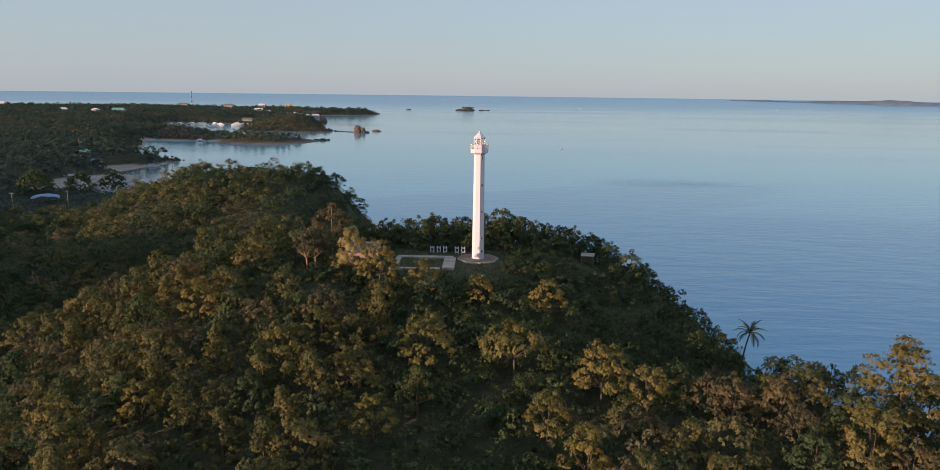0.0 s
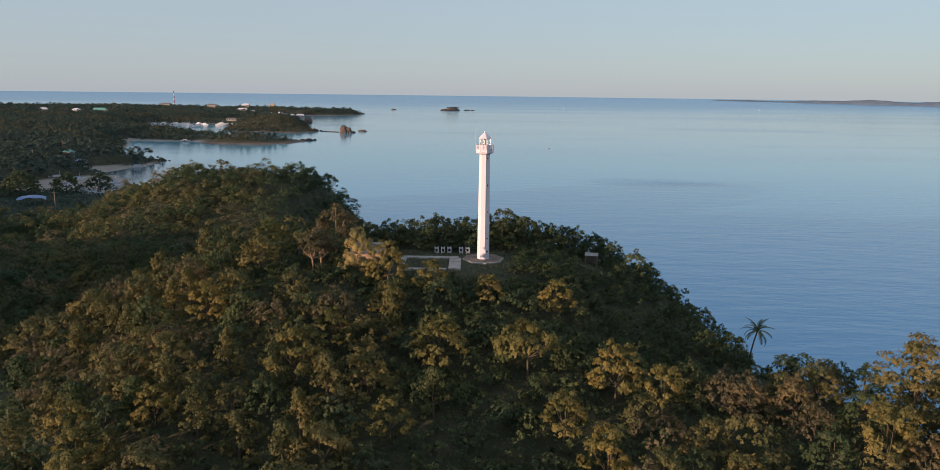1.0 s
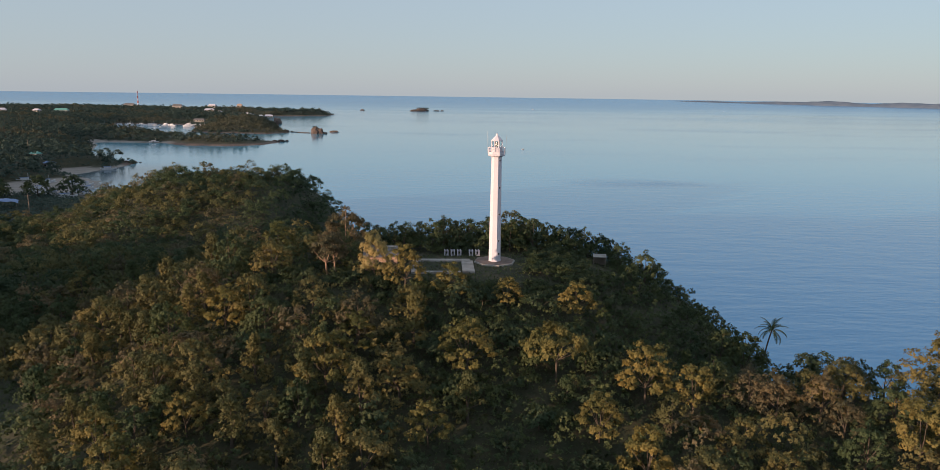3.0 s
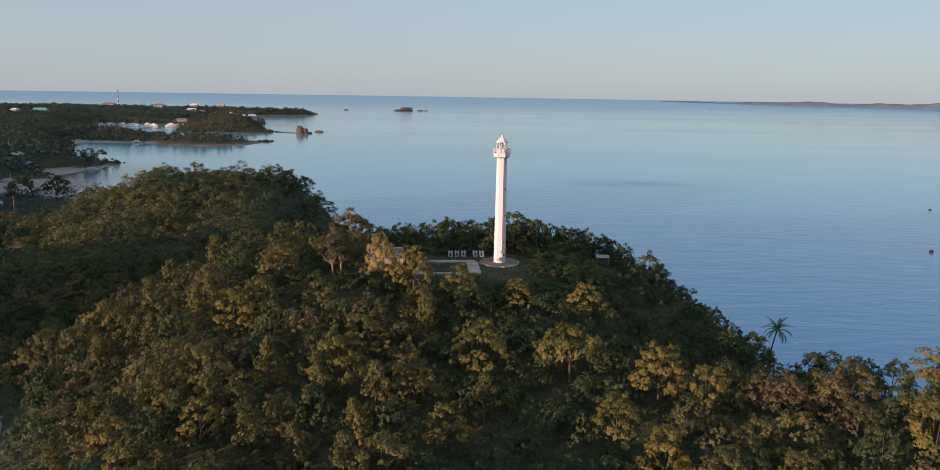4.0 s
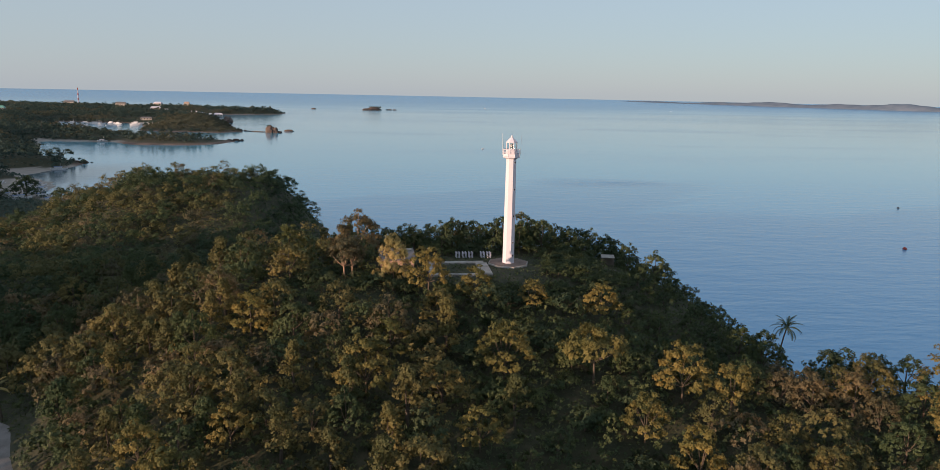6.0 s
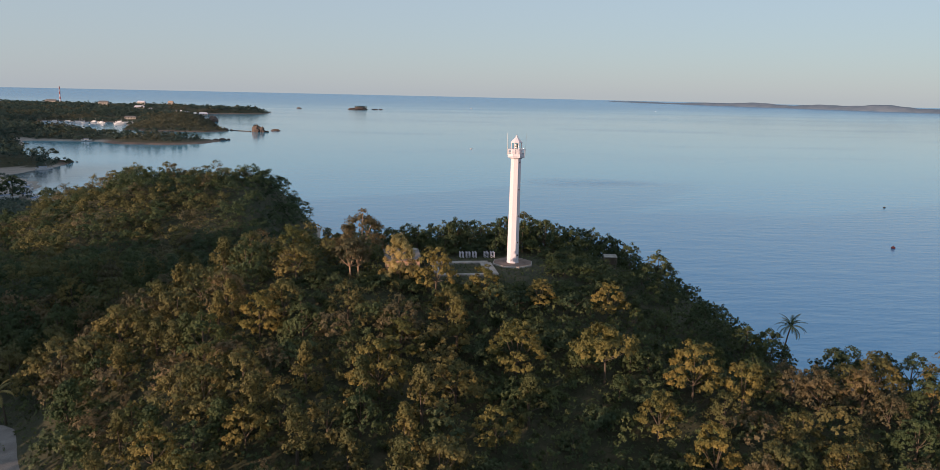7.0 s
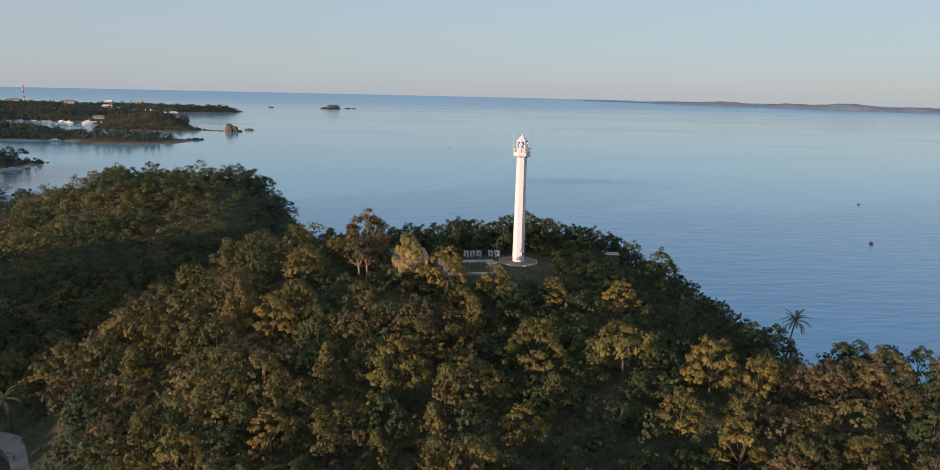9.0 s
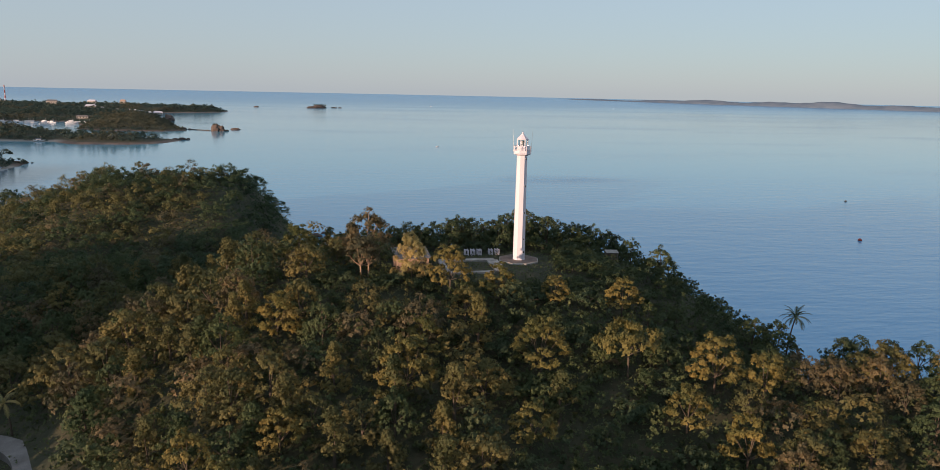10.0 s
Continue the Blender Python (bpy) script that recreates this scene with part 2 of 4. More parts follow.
# ---------------------------------------------------------------- land
COAST = np.array([
    (30, 142), (-5, 152), (-30, 156), (-46, 185), (-45, 215), (-42, 250), (-45, 280), (-68, 304), (-118, 310), (-165, 335),
    (-194, 378), (-203, 414), (-241, 450), (-235, 471), (-232, 498), (-235, 530), (-264, 542), (-305, 610), (-340, 700), (-370, 756),
    (-353, 738), (-288, 736), (-264, 706), (-212, 704), (-187, 724), (-178, 768), (-200, 790), (-262, 806), (-325, 840), (-352, 905), (-440, 945),
    (-520, 1150), (-400, 1140), (-352, 1030), (-335, 945), (-290, 922), (-228, 918), (-205, 944), (-230, 1005), (-277, 1195), (-330, 1350), (-440, 1500)], float)
COAST_FAR = np.array([(-505, 1600), (-375, 1585), (-265, 1650), (-262, 1745), (-500, 1830), (-900, 1880), (-1800, 1700), (-2300, 400), (-2300, -900),
                      (700, -900), (300, -250), (110, -60), (70, 20), (55, 60), (47, 90), (43, 115)], float)
SHORE = np.concatenate([COAST, COAST_FAR])


def shore_distance(x, y):
    """Distance to the shore, positive on land."""
    p = np.stack([x, y], -1)
    best, inside = np.full(x.shape, 1e9), np.zeros(x.shape, bool)
    for a, b in zip(SHORE, np.roll(SHORE, -1, 0)):
        d = b - a
        s = np.clip(((p - a) @ d) / (d @ d), 0, 1)
        best = np.minimum(best, np.hypot(*np.moveaxis(p - a - s[..., None] * d, -1, 0)))
        cross = ((a[1] > y) != (b[1] > y)) & (x < (b[0] - a[0]) * (y - a[1]) / (b[1] - a[1] + 1e-12) + a[0])
        inside ^= cross
    return np.where(inside, best, -best)


def to_segment(x, y, a, b):
    a, b = np.array(a, float), np.array(b, float)
    d = b - a
    s = np.clip(((x - a[0]) * d[0] + (y - a[1]) * d[1]) / (d @ d), 0, 1)
    return np.hypot(x - a[0] - s * d[0], y - a[1] - s * d[1])


def wave(x, y, size, seed=0.0):
    """Smooth uneven ground between -1 and 1."""
    u, v = x / size + seed, y / size - seed
    return (np.sin(u * 2.1 + 1.3 * np.sin(v * 1.7)) + np.sin(v * 2.7 + 1.1 * np.sin(u * 1.9 + 2)) + np.sin((u + v) * 1.3 + 4)) / 3


def ground_height(x, y):
    x, y = np.asarray(x, float), np.asarray(y, float)
    shore = shore_distance(x, y)
    d1 = to_segment(x, y, (-26, 108), (15, 114))
    top = np.maximum(d1 - 11, 0)
    main = 26.1 - 0.28 * np.minimum(top, 40) - 0.06 * np.maximum(top - 40, 0)
    main = main - 0.16 * np.clip(-42 - x, 0, 30) - 0.29 * np.clip(x - 12, 0, 40) * np.clip((y - 72) / 14, 0, 1) - 0.30 * np.clip(y - 120, 0, 40) * np.clip((-12 - x) / 12, 0, 1)
    main = main - 2.0 * np.exp(-((x - 37.5) ** 2 + (y - 88) ** 2) / 40)
    main = main + 4.0 * np.exp(-((x - 44) ** 2 + (y - 65) ** 2) / 200)
    d2 = to_segment(x, y, (-118, 247), (-65, 237))
    second = 21.4 - 10.0 * np.clip((-101 - x) / 29, 0, 1.3) - 0.24 * np.maximum(d2 - 13, 0)
    s3 = np.clip((-26 - x) / 50, 0, 1)
    ridge = 25.0 - 10.0 * s3 - 0.30 * np.maximum(to_segment(x, y, (-26, 110), (-76, 138)) - 6, 0)
    s4 = np.clip((-76 - x) / 45, 0, 1)
    spur = 15.0 - 3.5 * s4 - 0.28 * np.maximum(to_segment(x, y, (-76, 138), (-121, 158)) - 6, 0)
    base = (3.0 + 3.5 * np.clip((y - 345) / 30, 0, 1)) + np.clip((y - 1000) / 400, 0, 2) * 2
    h = np.log(np.exp(main / 1.5) + np.exp(second / 1.5) + np.exp(ridge / 1.5) + np.exp(spur / 1.5) + np.exp(base / 1.5)) * 1.5
    # unseen high ground to the west, added to shade the valley and the coast
    shading_ridge = 33.5 - 0.5 * np.maximum(np.minimum(to_segment(x, y, (-235, 128), (-150, 60)), to_segment(x, y, (-235, 128), (-420, 235))) - 8, 0)
    h = np.maximum(h, shading_ridge)
    h = np.where(top < 2, np.minimum(h, 26.15), h) + 2.0 * wave(x, y, 70, 2) * np.clip((y - 1250) / 200, 0, 1)
    h = h + wave(x, y, 11, 1) * 0.7 * np.clip((top - 2) / 6, 0, 1) + wave(x, y, 60, 3) * 1.2 * np.clip((top - 8) / 30, 0, 1)
    near = np.clip((330 - y) / 60, 0, 1) * np.clip((x + 190) / 40, 0, 1)
    steep = np.clip((y - 1150) / 200, 0, 1) * 0.25 + np.exp(-((y - 530) / 90) ** 2) * 0.22
    climb = shore * (0.10 + steep + (2.6 - 1.4 * np.clip((y - 165) / 30, 0, 1)) * near) + wave(x, y, 9, 5) * 1.2 * near
    h = np.minimum(h, 0.2 + climb)
    flat = np.minimum(((x + 222) / 32) ** 2 + ((y - 385) / 40) ** 2, ((x + 248) / 13) ** 2 + ((y - 471) / 20) ** 2)
    h = np.where(flat < 1, np.minimum(h, 0.25 + 0.35 * flat), np.minimum(h, 0.6 + 9 * (flat - 1)))
    return np.where(shore > 0, np.maximum(h, 0.15), np.maximum(shore * 0.12, -4.0))


def ground_at(x, y):
    return float(ground_height(np.array([x]), np.array([y]))[0])


def steps(*spans):
    out = []
    for a, b, s in spans:
        out.extend(np.arange(a, b, s))
    return np.array(out)


def build_ground():
    xs = steps((-4900, -2300, 650), (-2300, -600, 40), (-600, -180, 10), (-180, 80, 2.5), (80, 400, 40), (400, 5000, 650))
    ys = steps((-4900, -900, 650), (-900, 0, 60), (0, 330, 2.5), (330, 1250, 10), (1250, 2000, 25), (2000, 5000, 600))
    gx, gy = np.meshgrid(xs, ys)
    gz = ground_height(gx, gy)
    n, k = gx.shape
    i = np.arange(n * k).reshape(n, k)
    faces = np.stack([i[:-1, :-1], i[:-1, 1:], i[1:, 1:], i[1:, :-1]], -1).reshape(-1, 4)
    ob = new("ground", mesh_from("ground", np.stack([gx, gy, gz], -1).reshape(-1, 3), faces, [GROUND], True))
    tagged(ob, "brown soil and grass ground with pale sand beaches", "ground", kind="structure")


def sea_level(r):
    """The sea sheet lifts at its rim, where the true horizon would stand."""
    return 33.0 * (np.clip((r - 3800) / 1150, 0, 1)) ** 2


def build_sea():
    rs = np.concatenate([[0.0], np.geomspace(30, 3800, 50), np.linspace(3860, 4950, 24)])
    n = 160
    a = np.linspace(0, 2 * math.pi, n, endpoint=False)
    R, A = np.meshgrid(rs, a, indexing="ij")
    v = np.stack([R * np.cos(A), R * np.sin(A), sea_level(R)], -1).reshape(-1, 3)
    i = np.arange(len(rs) * n).reshape(len(rs), n)
    faces = np.stack([i[:-1], np.roll(i[:-1], -1, 1), np.roll(i[1:], -1, 1), i[1:]], -1)[..., ::-1].reshape(-1, 4)
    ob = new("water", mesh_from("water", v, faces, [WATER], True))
    tagged(ob, "calm blue sea with fine ripples and smooth patches", "sea", kind="structure")


build_ground()
build_sea()


# ---------------------------------------------------------------- lighthouse
PAD = Vector((0, 110.2, 26.4))
FACE = radians(-54)                       # the way that the portholes look
CORNER = FACE + math.pi / 8


def ring_bar(bm, radius, z, thick, sides=8, first=CORNER):
    """Straight bars from corner to corner of a many-sided ring."""
    pts = [Vector((radius * math.cos(first + 2 * math.pi * k / sides), radius * math.sin(first + 2 * math.pi * k / sides), z)) for k in range(sides)]
    for a, b in zip(pts, pts[1:] + pts[:1]):
        tube(bm, [a, b], [thick, thick], 5)
    return bm


def build_lighthouse():
    top = 17.35                            # height of the gallery floor over the pad
    house = thing("lighthouse", PAD, "tall white octagonal concrete lighthouse with weathered paint on a stone pad", "lighthouse")
    shaft = part("tower_shaft", prism(bmesh.new(), [(1.06, 0), (1.06, 0.12), (1.02, 0.16), (0.86, top)], 8, CORNER), WHITE, house)
    part("gallery_floor", prism(bmesh.new(), [(0.88, top - 0.32), (1.12, top - 0.16), (1.44, top - 0.06), (1.46, top + 0.10), (1.40, top + 0.12)], 8, CORNER), WHITE, house)
    # gallery rail
    for k in range(8):
        a = CORNER + math.pi / 4 * k
        p = (1.38 * math.cos(a), 1.38 * math.sin(a))
        part("rail_post", tube(bmesh.new(), [(*p, top + 0.1), (*p, top + 1.22)], [0.05, 0.045], 6), WHITE, house)
        b = a + math.pi / 8
        q = (1.275 * math.cos(b), 1.275 * math.sin(b))
        part("rail_panel", box(bmesh.new(), 0.05, 0.96, 0.42, (*q, top + 0.13), math.degrees(b), 0.01), WHITE, house)
        part("rail_baluster", tube(bmesh.new(), [(*q, top + 0.5), (*q, top + 1.18)], [0.025, 0.025], 5), WHITE, house)
    for z, r in ((0.72, 0.03), (0.95, 0.03), (1.2, 0.045)):
        part("handrail", ring_bar(bmesh.new(), 1.38, top + z, r), WHITE, house)
    # lantern room
    part("lantern_wall", prism(bmesh.new(), [(0.92, top + 0.1), (0.92, top + 1.15), (0.97, top + 1.17), (0.97, top + 1.25)], 8, CORNER), WHITE, house)
    for k in range(8):
        a = CORNER + math.pi / 4 * k
        p = (0.88 * math.cos(a), 0.88 * math.sin(a))
        part("mullion", tube(bmesh.new(), [(*p, top + 1.2), (*p, top + 2.3)], [0.07, 0.07], 6), WHITE, house)
        b = a + math.pi / 8
        q = (0.80 * math.cos(b), 0.80 * math.sin(b))
        pane = part("lantern_pane", box(bmesh.new(), 0.012, 0.60, 1.0, (*q, top + 1.26), math.degrees(b)), GLASS, house, "clear glass lantern pane")
        pane.visible_shadow = False
    part("lamp", prism(bmesh.new(), [(0.16, top + 1.2), (0.16, top + 1.4), (0.24, top + 1.5), (0.27, top + 1.75), (0.24, top + 2.0), (0.1, top + 2.1)], 12), STEEL, house, "dull metal lamp in the lantern")
    part("lantern_roof", prism(bmesh.new(), [(0.98, top + 2.24), (1.0, top + 2.34), (0.90, top + 2.42), (0.62, top + 2.72), (0.34, top + 2.98), (0.28, top + 3.06)], 8, CORNER), WHITE, house)
    part("ventilator", prism(bmesh.new(), [(0.15, top + 3.04), (0.15, top + 3.18), (0.19, top + 3.23), (0.16, top + 3.34), (0.05, top + 3.42)], 10), WHITE, house)
    part("finial", tube(bmesh.new(), [(0, 0, top + 3.4), (0, 0, top + 3.74)], [0.03, 0.012], 5), STEEL, house)
    for a, lean in ((radians(180), 0.10), (radians(-12), 0.14), (radians(150), 0.02)):
        c, s = math.cos(a), math.sin(a)
        r = 1.42
        h = 3.75 if lean > 0.05 else 2.6
        part("aerial", tube(bmesh.new(), [(r * c, r * s, top + 0.3), ((r + lean) * c, (r + lean) * s, top + h)], [0.026, 0.014], 5), STEEL, house, "thin grey aerial rod")
    # portholes and the low hatch, on one face
    def on_face(z, out=0.0):
        r = (1.02 + (0.86 - 1.02) * z / top) * math.cos(math.pi / 8) + out
        return Vector((r * math.cos(FACE), r * math.sin(FACE), z))
    side = Vector((-math.sin(FACE), math.cos(FACE), 0))
    nrm = Vector((math.cos(FACE), math.sin(FACE), 0))
    for z in (3.45, 7.8, 12.15, 16.5):
        hole = part("porthole", tube(bmesh.new(), [on_face(z, -0.05), on_face(z, 0.02)], [0.15, 0.15], 12), DARK, house, "small dark round opening")
        rim = bmesh.new()
        for k in range(12):
            a, b = 2 * math.pi * k / 12, 2 * math.pi * (k + 1) / 12
            tube(rim, [on_face(z, 0.01) + 0.17 * (side * math.cos(t) + Vector((0, 0, math.sin(t)))) for t in (a, b)], [0.022, 0.022], 5)
        part("rim", rim, WHITE, hole)
    door = part("hatch_frame", box(bmesh.new(), 0.08, 0.62, 0.95, on_face(0.85, 0.02), math.degrees(FACE), 0.02), WHITE, house)
    part("hatch", box(bmesh.new(), 0.04, 0.34, 0.30, on_face(1.15, 0.06), math.degrees(FACE), 0.01), DARK, door, "dark square opening")
    # pad
    pad = thing("stone_pad", PAD, "octagonal brown stone and concrete pad under the lighthouse", "pad", kind="structure")
    part("pad_body", prism(bmesh.new(), [(3.45, -1.6), (3.45, -0.10), (3.38, 0.0)], 8, radians(8)), CONCRETE, pad)
    part("paving", prism(bmesh.new(), [(3.28, -0.02), (3.28, 0.006)], 8, radians(8)), STONE, pad, "cracked brown stone paving")


build_lighthouse()


# ---------------------------------------------------------------- clearing: slabs, white frames, ruin, shed
def build_slab():
    slab = thing("concrete_slab", (0, 0, 0), "old pale concrete foundation slab, cracked and stained", "slab", kind="structure")
    pieces = ((9.3, 1.3, (-8.7, 110.6)), (1.9, 7.4, (-4.55, 106.4)), (7.6, 0.9, (-9.6, 102.6)), (0.9, 6.8, (-13.0, 106.6)))
    for i, (sx, sy, at) in enumerate(pieces):
        part("slab_piece", box(bmesh.new(), sx, sy, 0.8, (*at, 25.64 + 0.004 * i), 0, 0.05), CONCRETE, slab)


def build_white_frame():
    """A white frame of four posts with rails and crossed bars."""
    f = thing("white_frame", (0, 0, 0), "white painted open concrete frame with crossed bars in the clearing", "frame", "white frames in a row")
    for x in (-0.27, 0.27):
        for y in (-0.40, 0.40):
            part("post", box(bmesh.new(), 0.13, 0.13, 1.15, (x, y, 0), 0, 0.015), WHITE, f)
    for z in (0.25, 0.95):
        for y in (-0.40, 0.40):
            part("rail", box(bmesh.new(), 0.6, 0.07, 0.10, (0, y, z), 0, 0.01), WHITE, f)
        for x in (-0.27, 0.27):
            part("rail", box(bmesh.new(), 0.07, 0.68, 0.10, (x, 0, z), 0, 0.01), WHITE, f)
    for a, b in (((-0.40, 0.3), (0.40, 0.95)), ((-0.40, 0.95), (0.40, 0.3))):
        part("cross_bar", tube(bmesh.new(), [(-0.27, a[0], a[1]), (-0.27, b[0], b[1])], [0.035, 0.035], 5), WHITE, f)
    return f


build_slab()
first = build_white_frame()
FRAMES = (-7.9, -6.8, -5.7, -3.7, -2.6)
first.matrix_basis = pose(FRAMES[0], 114.9, 26.0, 0, 0, 4)
for x in FRAMES[1:]:
    copy_thing(first, pose(x, 114.9, 26.0, 0, 0, 4))


def build_ruin():
    hut = thing("ruined_hut", (-18.3, 106.2, 25.95), "small pink rendered hut with a sagging grey roof and dark window", "hut", turn=6)
    bm = bmesh.new()
    box(bm, 5.0, 0.18, 2.3, (0, -1.6, 0), 0, 0.03)
    box(bm, 5.0, 0.18, 3.1, (0, 1.6, 0), 0, 0.03)
    box(bm, 0.18, 3.0, 2.62, (-2.4, 0, 0), 0, 0.03)
    box(bm, 0.18, 3.0, 2.62, (2.4, 0, 0), 0, 0.03)
    part("wall", bm, PINK, hut)
    for x, w in ((1.3, 1.1), (-0.9, 0.8)):
        frame_ = part("window_frame", box(bmesh.new(), w + 0.2, 0.08, 1.1, (x, -1.70, 0.75), 0, 0.02), TIMBER, hut)
        part("window_opening", box(bmesh.new(), w, 0.06, 0.9, (x, -1.73, 0.85), 0, 0.01), DARK, frame_, "dark window opening")
    part("roof", box(bmesh.new(), 5.6, 4.1, 0.16, (0, 0, 2.72), 0, 0.03, (13, 1)), ROOFING, hut)
    part("roof_ridge", box(bmesh.new(), 2.6, 0.5, 0.2, (1.2, 1.4, 3.14), 0, 0.03, (13, 1)), CONCRETE, hut)


def build_shed():
    shed = thing("open_shed", (19.0, 116.8, max(ground_at(19.0, 116.8) - 0.1, 23.7)), "small open shed with a flat pale roof on grey posts", "shed", turn=-12)
    for x in (-1.0, 1.0):
        for y in (-0.8, 0.8):
            part("post", box(bmesh.new(), 0.16, 0.16, 1.7, (x, y, 0), 0, 0.02), TIMBER, shed)
    part("back_wall", box(bmesh.new(), 1.9, 0.1, 1.5, (0, 0.8, 0), 0, 0.02), TIMBER, shed)
    part("roof", box(bmesh.new(), 2.3, 1.9, 0.14, (0, 0, 1.7), 0, 0.03, (4, 0)), CONCRETE, shed)


build_ruin()
build_shed()


def build_road():
    """A concrete lane that bends at the foot of the hill."""
    ctrl = [Vector(c) for c in ((-56, 58), (-58.5, 66), (-61.3, 74), (-64.2, 80.2), (-67.6, 84.2), (-72.5, 87.2), (-80, 89), (-92, 89), (-104, 87))]
    pts = []
    for a, b, c, d in zip(ctrl, ctrl[1:], ctrl[2:], ctrl[3:]):
        for k in range(6):
            u = k / 6
            pts.append(0.5 * (2 * b + (c - a) * u + (2 * a - 5 * b + 4 * c - d) * u * u + (3 * b - a - 3 * c + d) * u ** 3))
    bm = bmesh.new()
    rows = []
    for i, p in enumerate(pts):
        a, b = Vector(pts[max(i - 1, 0)]), Vector(pts[min(i + 1, len(pts) - 1)])
        d = (b - a).normalized()
        n = Vector((-d.y, d.x))
        z = 12.3 + 0.35 * (ground_at(*p) - 12.3) + 0.15
        rows.append([bm.verts.new((p[0] + n.x * s, p[1] + n.y * s, z + h)) for s, h in ((-1.4, -1.0), (-1.4, 0), (1.4, 0), (1.4, -1.0))])
    for a, b in zip(rows, rows[1:]):
        for k in range(3):
            bm.faces.new((a[k], a[k + 1], b[k + 1], b[k]))
    part("road", bm, LANE)
    tagged(bpy.data.objects["road"], "narrow pale concrete lane bending at the foot of the hill", "road", kind="structure")


build_road()


# ---------------------------------------------------------------- trees
rng = np.random.default_rng(7)


def unit(n):
    v = rng.normal(size=(n, 3))
    return v / np.linalg.norm(v, axis=1, keepdims=True)


def leaves(centres, normals, length, width):
    """Pointed leaves that droop a little: verts and triangles."""
    n = len(centres)
    t = np.cross(normals, unit(n))
    t /= np.linalg.norm(t, axis=1, keepdims=True) + 1e-9
    t[:, 2] -= 0.25
    t /= np.linalg.norm(t, axis=1, keepdims=True)
    s = np.cross(normals, t)
    s /= np.linalg.norm(s, axis=1, keepdims=True) + 1e-9
    k = rng.uniform(0.7, 1.3, (n, 1))
    l, w = length * k, width * k
    a = centres - t * l * 0.45
    v = np.stack([a + s * w * 0.5, centres + t * l * 0.55 - normals * w * 0.2, a - s * w * 0.5], 1).reshape(-1, 3)
    return v, np.arange(3 * n).reshape(-1, 3)


def clump_leaves(centre, radius, count, length, up=0.5, flat=0.8, tuft=1, slim=0.62, stray=0.32, lean=0.0):
    """Leaves on the outside of bunches; tuft: how many sprout from one twig."""
    m = count // tuft
    d = unit(m)
    d[:, 2] = np.where(d[:, 2] < -0.35, -d[:, 2], d[:, 2])
    r = radius * rng.uniform(0.55, 1.10, (m, 1)) ** 0.7 * (1 + 0.22 * np.sin(d[:, :1] * 7 + centre[..., :1]) * np.cos(d[:, 1:2] * 6))
    p = centre + d * r * np.array([1, 1, flat])
    if tuft > 1:
        p, d = np.repeat(p, tuft, 0), np.repeat(d, tuft, 0)
        p = p + unit(len(p)) * length * rng.uniform(0.2, 0.8, (len(p), 1))
    n = d + np.array([0, 0, up]) + stray * unit(len(p)) + lean
    n /= np.linalg.norm(n, axis=1, keepdims=True)
    return leaves(p, n, length, length * slim)


def join(pieces):
    vs, fs, base = [], [], 0
    for v, f in pieces:
        vs.append(v)
        fs.append(f + base)
        base += len(v)
    return np.concatenate(vs), np.concatenate(fs)


def crown_plan(kind, height, spread):
    """Bunch centres and radii of a crown."""
    out = []
    if kind == "round":
        for i in range(44):
            a, q = rng.uniform(0, 2 * math.pi), math.sqrt((i + 0.5) / 44)
            r = spread * q * rng.uniform(0.8, 1.1)
            z = height * (0.88 - 0.56 * q ** 2.2 + 0.06 * math.sin(2 * a + height) + rng.uniform(-0.12, 0.07))
            out.append(((r * math.cos(a), r * math.sin(a), z), rng.uniform(0.13, 0.24) * spread))
        for i in range(14):
            a = rng.uniform(0, 2 * math.pi)
            r = spread * rng.uniform(0.7, 1.05)
            out.append(((r * math.cos(a), r * math.sin(a), height * rng.uniform(0.10, 0.42)), rng.uniform(0.2, 0.32) * spread))
    elif kind == "flat":
        for _ in range(34):
            a = rng.uniform(0, 2 * math.pi)
            r = spread * math.sqrt(rng.uniform(0.02, 1))
            out.append(((r * math.cos(a), r * math.sin(a), height * (0.90 - 0.26 * (r / spread) ** 2) + rng.uniform(-1.0, 0.25)), rng.uniform(0.15, 0.27) * spread))
    elif kind == "column":
        for i in range(44):
            z = height * (0.06 + 0.90 * (i + 0.5) / 44)
            r = spread * (1.1 - z / height) ** 0.8 * rng.uniform(0.3, 1.05)
            a = rng.uniform(0, 2 * math.pi)
            out.append(((r * math.cos(a), r * math.sin(a), z), spread * rng.uniform(0.16, 0.32)))
    elif kind == "shrub":
        for _ in range(22):
            a, r = rng.uniform(0, 2 * math.pi), spread * math.sqrt(rng.uniform(0, 1))
            out.append(((r * math.cos(a), r * math.sin(a), height * rng.uniform(0.2, 0.75)), rng.uniform(0.2, 0.38) * spread))
    elif kind == "tall":
        for i in range(64):
            u = 0.22 + 0.75 * (i + 0.5) / 64
            a = 2.4 * i + rng.uniform(-0.5, 0.5)
            r = spread * rng.uniform(0.25, 1.05) * math.sin(math.pi * min(1, 0.25 + 0.72 * u))
            out.append(((r * math.cos(a), r * math.sin(a), height * (u + 0.04 * math.sin(i * 1.7))), rng.uniform(0.15, 0.24) * spread))
    elif kind == "umbel":
        for i in range(46):
            a, q = 2.4 * i + rng.uniform(-0.4, 0.4), math.sqrt((i + 0.5) / 46)
            r = spread * q * rng.uniform(0.8, 1.08)
            z = height * (0.90 - 0.50 * q ** 2 + 0.06 * math.sin(3 * a) + rng.uniform(-0.10, 0.05))
